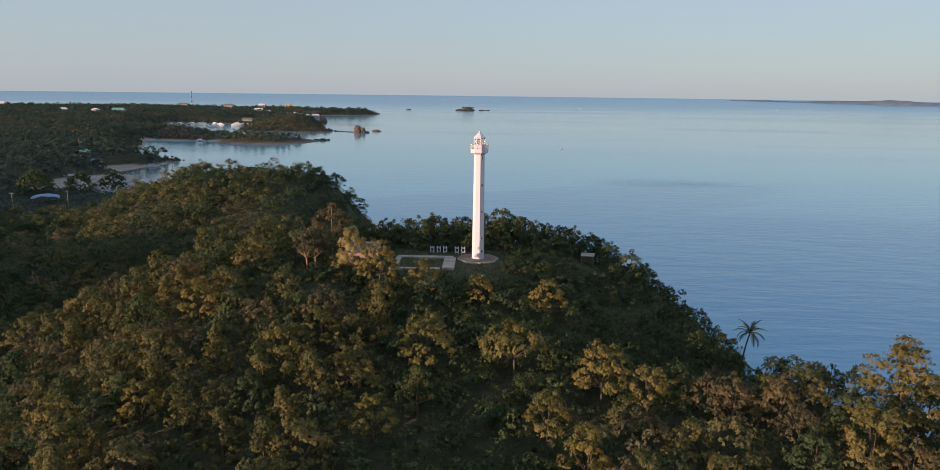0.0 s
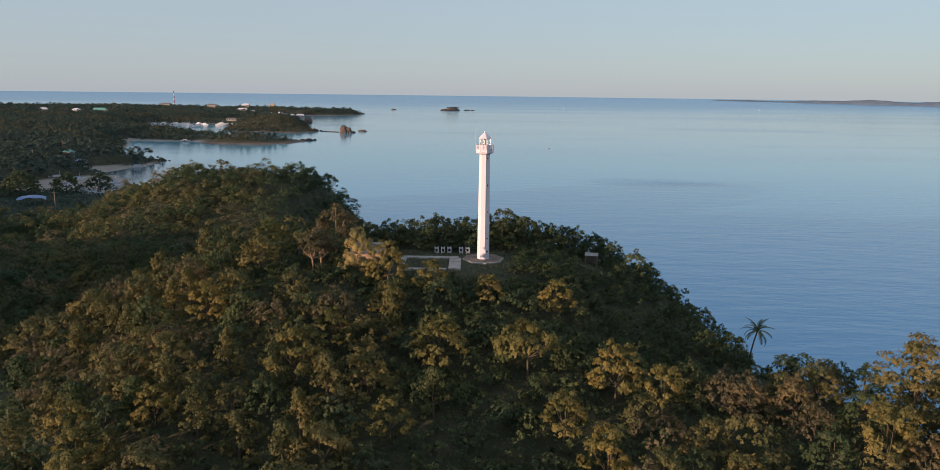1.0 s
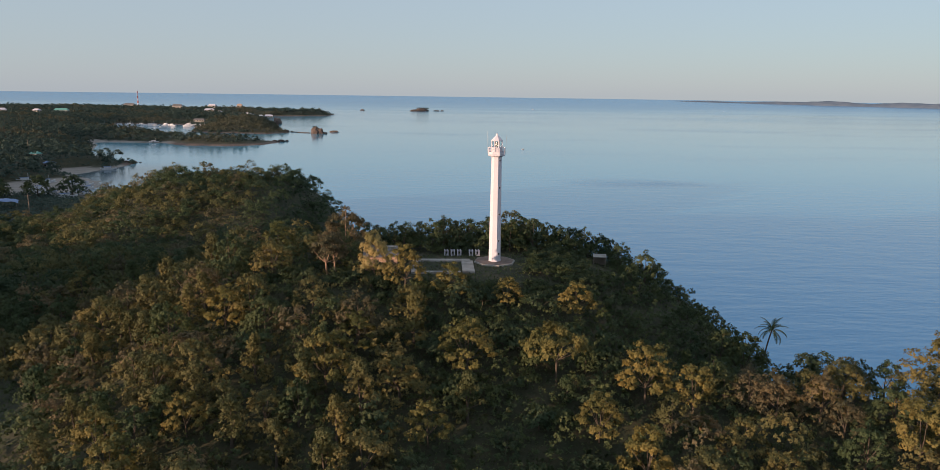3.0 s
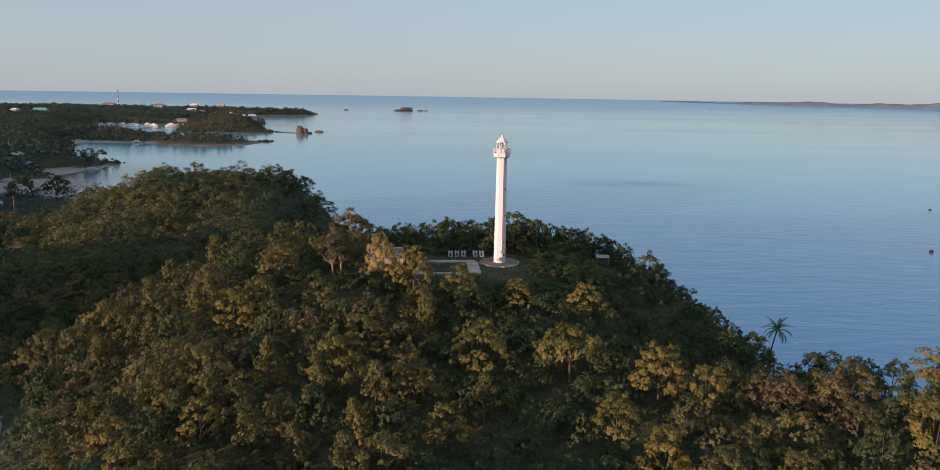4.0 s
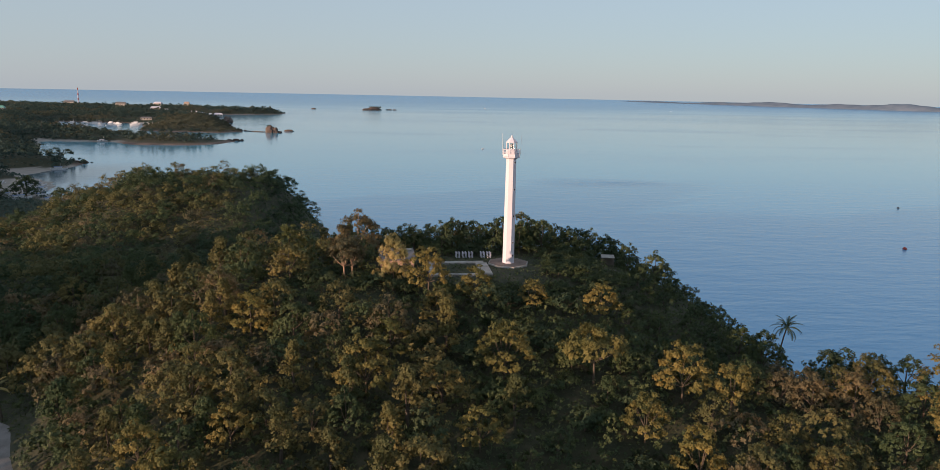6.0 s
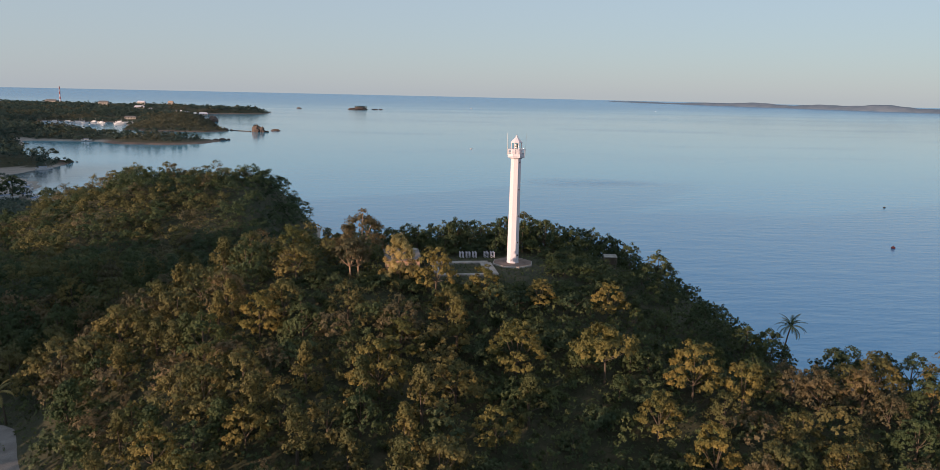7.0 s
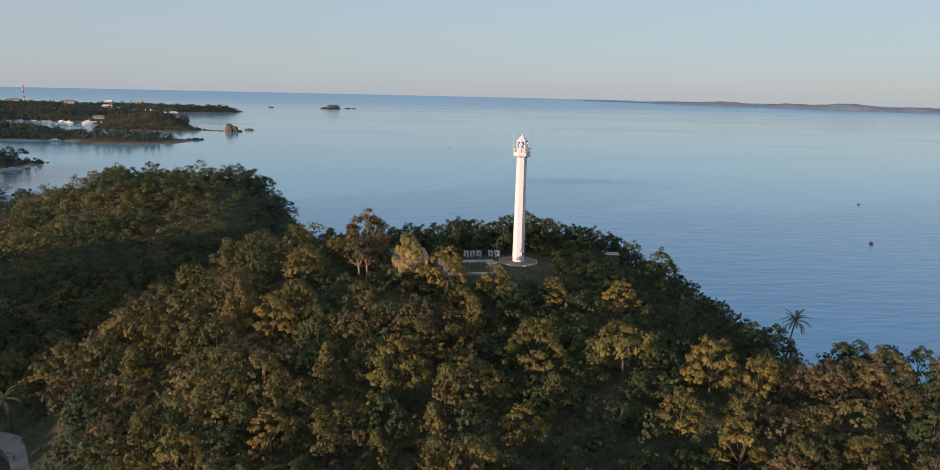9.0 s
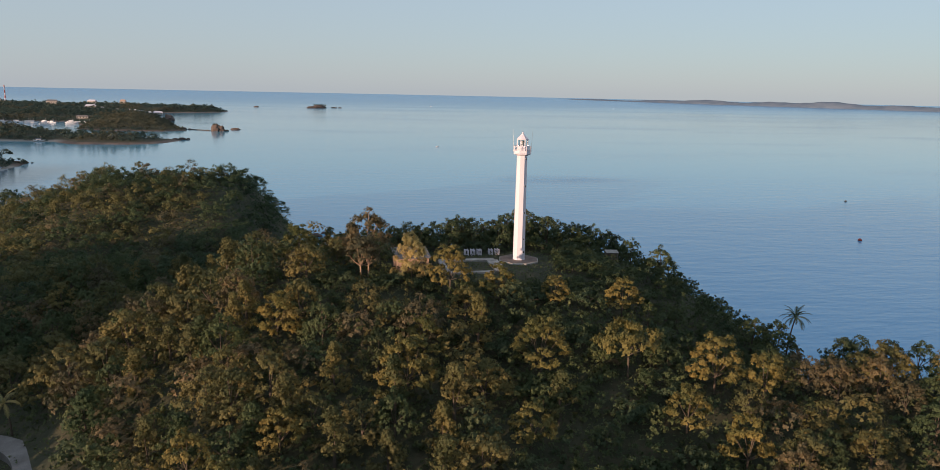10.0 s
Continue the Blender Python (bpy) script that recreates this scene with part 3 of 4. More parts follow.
            out.append(((r * math.cos(a), r * math.sin(a), z), rng.uniform(0.10, 0.19) * spread))
        for i in range(12):
            a = rng.uniform(0, 2 * math.pi)
            r = spread * rng.uniform(0.3, 0.95)
            out.append(((r * math.cos(a), r * math.sin(a), height * rng.uniform(0.2, 0.5)), rng.uniform(0.12, 0.2) * spread))
    elif kind == "feather":
        for i in range(60):
            a, u = 2.4 * i, rng.uniform(0.04, 1)
            r = spread * math.sqrt(rng.uniform(0.05, 1)) * (1.05 - 0.70 * u ** 1.2)
            out.append(((r * math.cos(a), r * math.sin(a), height * (0.06 + 0.88 * u)), rng.uniform(0.09, 0.18) * spread))
    else:  # airy
        for _ in range(40):
            a, u = rng.uniform(0, 2 * math.pi), rng.uniform(0, 1)
            r = spread * math.sqrt(rng.uniform(0.05, 1)) * (1 - 0.45 * u)
            out.append(((r * math.cos(a), r * math.sin(a), height * (0.38 + 0.58 * u)), rng.uniform(0.12, 0.24) * spread))
    return out


def build_tree(kind, height, spread, leaf_mat, bark, count, length, label, name="tree", category="tree", group="trees on the hill"):
    tree = thing(name, (0, 0, 0), label, category, group)
    plan = crown_plan(kind, height, spread)
    share = count // len(plan)
    v, f = join([clump_leaves(np.array(c), r, share, length, 0.55 if kind != "column" else 0.1, {"flat": 0.6, "tall": 0.6, "umbel": 0.65, "feather": 1.5}.get(kind, 0.85), 7, 0.34 if kind == "feather" else 0.62, lean=np.array([c[0], c[1], 0.0]) / spread * 0.8) for c, r in plan])
    crown = new("crown", mesh_from("crown", v, f, [leaf_mat]))
    crown.parent = tree
    bm = bmesh.new()
    lean = Vector((rng.uniform(-0.3, 0.3), rng.uniform(-0.3, 0.3), 0))
    fork = Vector((0, 0, height * (0.30 if kind != "flat" else 0.4))) + lean * 0.5
    thick = {"tall": 0.016, "feather": 0.012, "umbel": 0.017, "flat": 0.018, "airy": 0.02}.get(kind, 0.026) * height
    tube(bm, [(0, 0, -0.9), fork * 0.5, fork], [thick * 1.25, thick, thick * 0.85], 7)
    for c, r in [q for q in plan if q[0][2] > height * 0.4][:: {"airy": 3, "flat": 6, "umbel": 6}.get(kind, 8)]:
        c = Vector(c)
        mid = fork.lerp(c, 0.5) + Vector((0, 0, -0.12 * (c - fork).length * 0.5)) + Vector(rng.uniform(-0.12, 0.12, 3))
        tube(bm, [fork - Vector((0, 0, 0.15)), mid, c], [thick * 0.5, thick * 0.3, thick * 0.10], 5)
    part("trunk", bm, bark, tree)
    return tree


GREEN_LABEL = "broadleaf tree with a dense uneven dark green crown"
OLIVE_LABEL = "broadleaf tree with a lumpy olive green crown"
KINDS = [
    build_tree("round", 6.4, 3.0, LEAF, BARK, 5000, 0.24, GREEN_LABEL),
    build_tree("round", 7.2, 3.3, LEAF_OLIVE, BARK, 5400, 0.25, OLIVE_LABEL),
    build_tree("round", 5.6, 2.9, LEAF_DARK, BARK, 3900, 0.26, GREEN_LABEL),
    build_tree("flat", 6.2, 3.5, LEAF_GOLD, BARK, 7600, 0.23, "spreading tree with an umbrella crown of yellow-green leaves"),
    build_tree("column", 7.2, 2.5, LEAF_OLIVE, BARK, 4900, 0.235, "tall tree draped with climbing vines, olive green"),
    build_tree("column", 6.2, 2.7, LEAF, BARK, 4700, 0.235, "tree overgrown with green climbing vines"),
    build_tree("shrub", 3.4, 2.3, LEAF, BARK, 2300, 0.24, "low dense green shrub on the slope", "shrub", "shrub", "shrubs on the hill"),
    build_tree("shrub", 3.0, 2.2, LEAF_DARK, BARK, 2100, 0.24, "low dark green shrub on the slope", "shrub", "shrub", "shrubs on the hill"),
    build_tree("airy", 7.2, 2.9, LEAF_GOLD, BARK, 6900, 0.22, "tall airy tree with thin yellow-green foliage and open limbs"),
    build_tree("round", 8.4, 3.6, LEAF, BARK, 7600, 0.24, "tall broadleaf tree with a wide lumpy green crown"),
    build_tree("airy", 7.0, 2.7, LEAF_BROWN, BARK_PALE, 4200, 0.20, "thin half-bare tree with pale red-brown limbs"),
    build_tree("feather", 7.0, 3.3, LEAF_DRY, BARK_PALE, 13000, 0.26, "feathery pale yellow-brown tree beside the ruined hut"),
    build_tree("round", 8.8, 4.1, LEAF_BROWN, BARK_PALE, 12000, 0.24, "tall tree with a dense brown-green crown"),
    build_tree("round", 6.6, 3.0, LEAF_BROWN, BARK, 4900, 0.24, "broadleaf tree with a dull brown-green crown"),
    build_tree("umbel", 6.6, 3.1, LEAF_GOLD, BARK, 6700, 0.225, "spreading tree with separate tufts of yellow-green leaves"),
    build_tree("tall", 13.0, 5.4, LEAF_OLIVE, BARK, 14000, 0.25, "very tall spreading tree with layered olive foliage"),
]
TALL = [6.4, 7.2, 5.6, 6.2, 7.2, 6.2, 3.4, 3.0, 7.2, 8.4, 7.0, 7.0, 8.8, 6.6, 6.6, 13.0]
ROUND, ROUND_OLIVE, ROUND_DARK, FLAT, COLUMN, COLUMN_GREEN, SHRUB, SHRUB_DARK, AIRY, BIG, BARE, FEATHER, BIG_BROWN, BROWN, UMBEL, GIANT = range(16)
placed, used = [], set()


def plant(k, x, y, top=None, size=None):
    """A tree of kind k at (x, y); top: the height of its crown over the sea."""
    z = ground_at(x, y)
    s = size or (min(max((top - z) / TALL[k], 0.55), 1.75) if top else rng.uniform(0.8, 1.15))
    m = pose(x, y, z - 0.1, 0, 0, rng.uniform(0, 360)) @ Matrix.Diagonal((s, s, s * rng.uniform(0.92, 1.08), 1))
    if k in used:
        ob = copy_thing(KINDS[k], Matrix())
    else:
        ob = KINDS[k]
        used.add(k)
    ob.matrix_basis = m
    placed.append((x, y, 2.2 * s if k not in (SHRUB, SHRUB_DARK) else 1.5 * s))


# trees that stand out
for k, x, y, top in (
        (FLAT, 4.9, 75.8, 26.6), (UMBEL, -7.5, 92.4, 30.2), (UMBEL, 0.4, 91.8, 29.0), (UMBEL, 9.9, 90.1, 28.6), (UMBEL, -5.7, 77.6, 27.6), (UMBEL, 14.9, 73.0, 25.6), (AIRY, 19.5, 70.1, 23.7), (UMBEL, 8.2, 66.8, 22.2), (AIRY, 11.5, 60.1, 21.6), (UMBEL, -22.1, 74.1, 27.4), (COLUMN, -17.6, 69.3, 25.7), (UMBEL, -10.2, 65.1, 22.6), (COLUMN, -5.9, 68.9, 24.0),
        (BARE, -26.1, 101.5, 33.4), (BARE, -25.0, 102.2, 32.6), (FEATHER, -18.8, 100.2, 33.4), (BIG_BROWN, -24.6, 112.2, 35.3),
        (COLUMN, -19.6, 64.6, 22.8), (ROUND, 25.1, 110.0, 28.4), (ROUND_OLIVE, 24.1, 72.5, 22.8),
        (ROUND, 30.6, 89.6, 22.0), (BIG, 38.6, 78.6, 23.3), (ROUND, 42.0, 76.0, 22.2), (ROUND_OLIVE, -32.5, 69.7, 23.2), (ROUND_OLIVE, -42.0, 78.3, 24.8),
        (ROUND, -49.0, 74.5, 19.0), (ROUND_DARK, 36.4, 77.8, 22.2), (GIANT, 43.0, 63.6, 30.0), (BIG, 48.0, 60.5, 25.5), (BROWN, 40.5, 56.5, 22.5), (ROUND_OLIVE, 48.5, 68.0, 27.0), (ROUND, 43.5, 73.0, 23.4),
        (AIRY, 37.8, 58.5, 24.6), (ROUND_OLIVE, 4.4, 124.0, 33.2), (ROUND, 8.5, 122.0, 31.3), (ROUND, 12.0, 119.5, 30.0), (ROUND, 15.5, 121.5, 29.8), (ROUND, 20.5, 122.0, 28.8), (ROUND, 22.8, 117.0, 27.8), (ROUND_DARK, 28.0, 112.5, 25.6), (UMBEL, -14.0, 95.1, 32.2), (ROUND, 33.4, 88.4, 21.6),
        (BIG, 46.5, 66.0, 25.5), (BROWN, 50.5, 63.5, 23.0), (ROUND_OLIVE, 45.0, 60.0, 22.0), (BROWN, 52.5, 69.0, 22.0)):
    plant(k, x, y, top)
# the closed dark wall of trees behind the clearing
for i, x in enumerate(np.arange(-29.0, 25.0, 2.3)):
    top = float(np.interp(x, (-29, -22, -16, -9, -6, 0, 5, 9, 14, 19, 25), (30.0, 31.0, 31.3, 32.4, 31.3, 31.6, 32.4, 31.6, 30.4, 29.4, 26.8)))
    plant((ROUND, ROUND_DARK, ROUND)[i % 3], x + rng.uniform(-0.5, 0.5), 121.6 if x > 14 else (118.8, 121.4)[i % 2], top + rng.uniform(-0.9, 0.3))


def clear(x, y):
    """Where no tree stands: the clearing, the view of the pad, the lane."""
    if -14.5 < x < 4.5 and 97.5 < y < 116.8:
        return True
    if math.hypot(x, y - 110.2) < 5.2 or math.hypot(x + 18.9, y - 106.4) < 3.9 or math.hypot(x - 37.5, y - 88.5) < 4.0 or to_segment(np.array([x]), np.array([y]), (19.0, 117.0), (17.6, 108.0))[0] < 2.6:
        return True
    lane = [(-58.5, 66), (-64, 80), (-70.5, 88), (-84, 92.5), (-98, 91)]
    return any(to_segment(np.array([x]), np.array([y]), a, b)[0] < w for a, b, w in zip(lane, lane[1:], (3.6, 3.2, 2.0, 1.0)))


def low_zone(x, y):
    """Shrubs only: in front of the clearing and beside the pad."""
    if -18 < x < 19 and 92 < y < 117:
        return True
    return any(to_segment(np.array([x]), np.array([y]), a, b)[0] < 3.2 for a, b in (((-18.8, 100), (-30, 92.5)), ((-26, 101.5), (-37, 94))))


def fill(box_, tries, most, gap, low_only=False):
    """Trees and shrubs between the ones already there."""
    spots = rng.uniform(box_[:2], box_[2:], (tries, 2))
    done = 0
    for (x, y), d in zip(spots, shore_distance(spots[:, 0], spots[:, 1])):
        if done >= most:
            break
        if d < 4 or clear(x, y) or abs(x + 8) > 0.70 * y + 5:
            continue
        low = low_zone(x, y)
        if low_only and not low:
            continue
        need = 0.75 if low else gap
        if any((x - px) ** 2 + (y - py) ** 2 < (need + 0.6 * pr) ** 2 for px, py, pr in placed):
            continue
        if low:
            k, s = (SHRUB, SHRUB_DARK)[int(rng.integers(2))], rng.uniform(0.4, 0.72)
        else:
            k = int(rng.choice((ROUND, ROUND_OLIVE, BROWN, UMBEL, COLUMN, COLUMN_GREEN), p=(0.12, 0.34, 0.12, 0.08, 0.26, 0.08)))
            s = rng.uniform(0.72, 1.05) if y < 117 else rng.uniform(0.62, 0.86)
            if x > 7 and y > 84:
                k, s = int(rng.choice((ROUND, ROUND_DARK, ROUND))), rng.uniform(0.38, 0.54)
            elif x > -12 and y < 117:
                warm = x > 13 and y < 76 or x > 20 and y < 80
                # dark-leaved kinds among these deepen the hollows: shade put into leaf colour
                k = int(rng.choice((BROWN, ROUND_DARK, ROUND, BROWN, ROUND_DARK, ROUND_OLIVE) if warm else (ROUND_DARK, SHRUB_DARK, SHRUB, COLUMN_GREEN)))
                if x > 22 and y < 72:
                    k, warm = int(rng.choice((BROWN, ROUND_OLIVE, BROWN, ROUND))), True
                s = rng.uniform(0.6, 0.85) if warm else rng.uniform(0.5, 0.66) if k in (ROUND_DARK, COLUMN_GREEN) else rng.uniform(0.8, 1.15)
            elif x < -50 - 0.15 * (y - 60):
                # the lower western corner gets darker kinds, its shade put into leaf colour
                k, s = int(rng.choice((ROUND, ROUND_OLIVE, COLUMN_GREEN, ROUND_OLIVE, BROWN) if y > 80 else (ROUND_DARK, ROUND, COLUMN_GREEN, ROUND_OLIVE))), rng.uniform(0.75, 1.1)
            elif y < 66:
                k = int(rng.choice((COLUMN, ROUND_OLIVE, COLUMN, UMBEL, ROUND)))
        plant(k, x, y, None, s)
        done += 1


fill((-32, 116.8, 9, 132), 1500, 34, 1.5)      # behind the clearing
fill((-42, 88, -17, 104), 1500, 40, 0.3, True)
fill((-19, 91, 20, 117), 2500, 72, 0.8)         # low growth in front of it
fill((7, 84, 34, 124), 3000, 44, 1.15)          # the seaward shoulder
fill((-72, 46, 52, 112), 14000, 175, 1.5)       # the slope
fill((-95, 82, -48, 138), 2500, 34, 2.0)        # the western side of the hill
for i, ob in enumerate(KINDS):
    if i not in used:
        plant(i, 30 + i, 70 + 3 * i)


# ---------------------------------------------------------------- woodland too far or too thick to count
def cheap_crowns(spots, heights, spreads, bunches, per, length, tuft=1, drop=0.62):
    """Many crowns in one mesh."""
    s = np.repeat(np.asarray(spots, float), bunches, 0)
    h, w = np.repeat(heights, bunches), np.repeat(spreads, bunches)
    n = len(s)
    a, q = rng.uniform(0, 2 * math.pi, n), np.sqrt(rng.uniform(0, 1, n))
    r = w * q
    c = s + np.stack([r * np.cos(a), r * np.sin(a), h * (0.88 - drop * q ** 2.4 + rng.uniform(-0.14, 0.08, n))], -1)
    return clump_leaves(np.repeat(c, per // tuft, 0), np.repeat(w * rng.uniform(0.18, 0.34, n), per // tuft)[:, None], n * per, length, tuft=tuft, lean=np.repeat(np.stack([q * np.cos(a), q * np.sin(a), 0.2 + 0 * q], -1) * 1.1, per // tuft * tuft, 0))


def stuff(name, data, mats, label, category, which=None):
    ob = new(name, mesh_from(name, *data, mats, False, which))
    tagged(ob, label, category, kind="stuff")


def scatter(box_, count, gap, rule):
    """Uneven spots at least gap apart."""
    cells, out = {}, []
    for x, y in rng.uniform(box_[:2], box_[2:], (count, 2)):
        k = (int(x // gap), int(y // gap))
        if any((x - px) ** 2 + (y - py) ** 2 < gap * gap for i in (-1, 0, 1) for j in (-1, 0, 1) for px, py in cells.get((k[0] + i, k[1] + j), ())):
            continue
        cells.setdefault(k, []).append((x, y))
        out.append((x, y))
    p = np.array(out)
    return p[rule(p[:, 0], p[:, 1], shore_distance(p[:, 0], p[:, 1]))]


def grounded(p):
    return np.column_stack([p, ground_height(p[:, 0], p[:, 1])])


def seen_wedge(x, y):
    return (x > np.minimum(-0.72 * y - 18, -0.44 * y - 46)) & (x < 0.68 * y + 14)


near_tree = np.array([(x, y) for x, y, _ in placed])


def build_undergrowth():
    p = rng.uniform((-105, 40), (55, 145), (80000, 2))
    d = shore_distance(p[:, 0], p[:, 1])
    slab = (p[:, 0] > -13.6) & (p[:, 0] < -3.4) & (p[:, 1] > 102) & (p[:, 1] < 111.4) & ~((p[:, 0] > -12.3) & (p[:, 0] < -5.7) & (p[:, 1] > 103.3) & (p[:, 1] < 109.8))
    pad = np.hypot(p[:, 0], p[:, 1] - 110.2) < 3.7
    lane = np.minimum.reduce([to_segment(p[:, 0], p[:, 1], a, b) for a, b in (((-58.5, 66), (-64, 80)), ((-64, 80), (-70.5, 88)), ((-70.5, 88), (-84, 92.5)))])
    p = p[(d > 0.5) & ~slab & ~pad & (lane > np.where(p[:, 1] < 78, 2.0, 0.8))]
    q = grounded(p)
    open_ = (p[:, 0] > -15) & (p[:, 0] < 5) & (p[:, 1] > 97) & (p[:, 1] < 116)
    q[:, 2] += np.where(open_, rng.uniform(0.0, 0.35, len(p)), rng.uniform(0.05, 1.5, len(p)) * (0.62 + 0.38 * wave(p[:, 0], p[:, 1], 4, 9)) * np.where((np.abs(p[:, 0]) < 19) & (p[:, 1] > 92) & (p[:, 1] < 117), 0.35, 1) * np.where(np.hypot(p[:, 0] - 37.5, p[:, 1] - 88) < 5, 0.25, 1))
    n = unit(len(q)) * 0.7 + np.array([0, 0, 0.8])
    n /= np.linalg.norm(n, axis=1, keepdims=True)
    stuff("undergrowth", leaves(q, n, 0.34, 0.22), [LEAF], "tangled dark green undergrowth covering the slope", "undergrowth")


def far_from_trees(x, y, gap):
    best = np.full(len(x), 1e9)
    for px, py in near_tree:
        best = np.minimum(best, (x - px) ** 2 + (y - py) ** 2)
    return best > gap * gap


build_undergrowth()
hill = scatter((-230, 44, 56, 312), 16000, 3.3, lambda x, y, d: (d > 4.3) & seen_wedge(x, y) & far_from_trees(x, y, 3.4) & ~np.array([clear(a, b) or low_zone(a, b) for a, b in zip(x, y)])
               & (x < np.where(y > 86, 7, 60)) & ~((y > 258) & (x < -132)))
close = hill[:, 1] < 128
thin = close | (rng.uniform(0, 1, len(hill)) < 0.66)
hill, close = hill[thin], close[thin]
for part_, bunches, per, size, name in ((hill[close], 24, 49, 0.30, "slope_woodland"), (hill[~close], 17, 44, 0.40, "hill_woodland")):
    n = len(part_)
    crowns = cheap_crowns(grounded(part_), rng.uniform(2.8, 6.4, n) if name[0] == "s" else rng.uniform(3.0, 7.6, n), rng.uniform(2.2, 3.4, n) if name[0] == "s" else rng.uniform(2.4, 3.9, n), bunches, per, size, 7 if name[0] == "s" else 1)
    tone = rng.choice(4, n, p=(0.34, 0.36, 0.16, 0.14))
    # darker leaves mid-slope: the shade there is put into the leaf colour
    shade_toned = (part_[:, 1] < 128) & ((part_[:, 0] > -12) & (part_[:, 0] < 14))
    # greener, darker leaves on the flank turned from the sun, its shade in colour
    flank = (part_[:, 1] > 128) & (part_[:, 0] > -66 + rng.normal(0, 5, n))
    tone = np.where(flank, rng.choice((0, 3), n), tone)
    tone = np.repeat(np.where(shade_toned, np.where(tone < 2, 3, 0), tone), bunches * per)
    if name[0] == "h":                     # the leafy cover between the crowns
        p = rng.uniform((-190, 126), (-34, 312), (80000, 2))
        p = p[(shore_distance(p[:, 0], p[:, 1]) > 0.5) & seen_wedge(p[:, 0], p[:, 1]) & ~((p[:, 1] > 262) & (p[:, 0] < -134))]
        q = grounded(p)
        q[:, 2] += 1.0 + 0.8 * wave(p[:, 0], p[:, 1], 2.1, 4) + rng.uniform(-0.9, 0.6, len(p))
        up = unit(len(q)) * 0.6 + np.array([0, 0, 0.8])
        crowns = join([crowns, leaves(q, up / np.linalg.norm(up, axis=1, keepdims=True), 0.62, 0.46)])
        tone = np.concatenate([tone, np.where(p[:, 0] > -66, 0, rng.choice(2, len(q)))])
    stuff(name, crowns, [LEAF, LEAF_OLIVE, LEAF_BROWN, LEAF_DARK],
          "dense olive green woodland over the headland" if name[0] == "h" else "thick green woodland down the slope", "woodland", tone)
# low bushes that fill the shade between the trees
bushes = scatter((-105, 44, 40, 138), 16000, 1.75, lambda x, y, d: (d > 3) & seen_wedge(x, y) & far_from_trees(x, y, 1.5) & ~np.array([clear(a, b) for a, b in zip(x, y)]))
stunted = np.array([0.45 if low_zone(a, b) else 1.0 for a, b in bushes])
# olive in the sunny western strip, darker elsewhere: light and shade put into colour
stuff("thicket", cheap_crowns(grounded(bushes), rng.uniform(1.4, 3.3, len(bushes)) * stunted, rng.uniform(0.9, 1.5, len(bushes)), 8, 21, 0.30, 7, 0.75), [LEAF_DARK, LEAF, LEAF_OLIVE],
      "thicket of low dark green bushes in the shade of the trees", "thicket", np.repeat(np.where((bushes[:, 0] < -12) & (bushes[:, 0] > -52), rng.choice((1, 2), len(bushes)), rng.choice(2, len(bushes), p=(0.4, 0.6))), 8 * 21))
HOUSES = ((-700, 1366), (-745, 1345), (-830, 1384), (-1133, 1650), (-640, 1760), (-560, 1770), (-500, 1790), (-770, 1800), (-470, 1545), (-430, 1530), (-395, 1505), (-358, 1478),
          (-505, 1560), (-486, 1511), (-492, 1582), (-438, 1529), (-412, 1517), (-365, 1425), (-346, 1432), (-396, 1170), (-281, 488), (-262, 468))


def open_ground(x, y):
    """Away from the houses and the yards before them."""
    best = np.full(len(x), 1e9)
    for hx, hy in HOUSES:
        k = 0.3 if hy < 1000 else 1.0
        for s in (0, 14, 28):
            best = np.minimum(best, np.hypot(x - hx - 0.48 * s * k, y - hy + 0.88 * s * k) / k)
    return best > 13


coastal = scatter((-760, 300, -150, 1250), 14000, 7.0, lambda x, y, d: ~((y < 352) & (x > -232)) & (d > np.where(y < 480, 7, np.where((y > 695) & (y < 800) & (x > -290), 16, 2.5))) & seen_wedge(x, y) & (((x + 222) / 32) ** 2 + ((y - 385) / 40) ** 2 > 1) & (((x + 248) / 13) ** 2 + ((y - 471) / 20) ** 2 > 1) & open_ground(x, y))
lowest = np.where(coastal[:, 1] < 640, 1.0, np.clip(shore_distance(coastal[:, 0], coastal[:, 1]) / 30, 0.5, 1))
def cover(box_, count, rule, low, high, size):
    """Loose scrub between the trees: one leaf spray at each spot."""
    p = rng.uniform(box_[:2], box_[2:], (count, 2))
    d = shore_distance(p[:, 0], p[:, 1])
    keep = rule(p[:, 0], p[:, 1], d) & seen_wedge(p[:, 0], p[:, 1])
    p, d = p[keep], d[keep]
    q = grounded(p)
    q[:, 2] += rng.uniform(low, high, len(p)) * np.clip(d / 12, 0.35, 1) * (0.7 + 0.3 * wave(p[:, 0], p[:, 1], size * 3, 6))
    up = unit(len(q)) * 0.55 + np.array([0, -0.1, 0.8])
    return leaves(q, up / np.linalg.norm(up, axis=1, keepdims=True), size, size * 0.7)


def off_sand(x, y, d):
    return ~((y < 352) & (x > -232)) & (d > np.where((y > 695) & (y < 800) & (x > -290), 15.0, np.where((y > 700) & (y < 770), 7.0, 1.5))) & (((x + 222) / 32) ** 2 + ((y - 385) / 40) ** 2 > 1) & (((x + 248) / 13) ** 2 + ((y - 471) / 20) ** 2 > 1) & open_ground(x, y)


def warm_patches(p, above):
    """1 where the canopy is tinted as if sunlit: the point beyond the lagoon and patches inland."""
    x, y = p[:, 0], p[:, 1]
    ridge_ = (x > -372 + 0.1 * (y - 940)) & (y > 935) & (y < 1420)
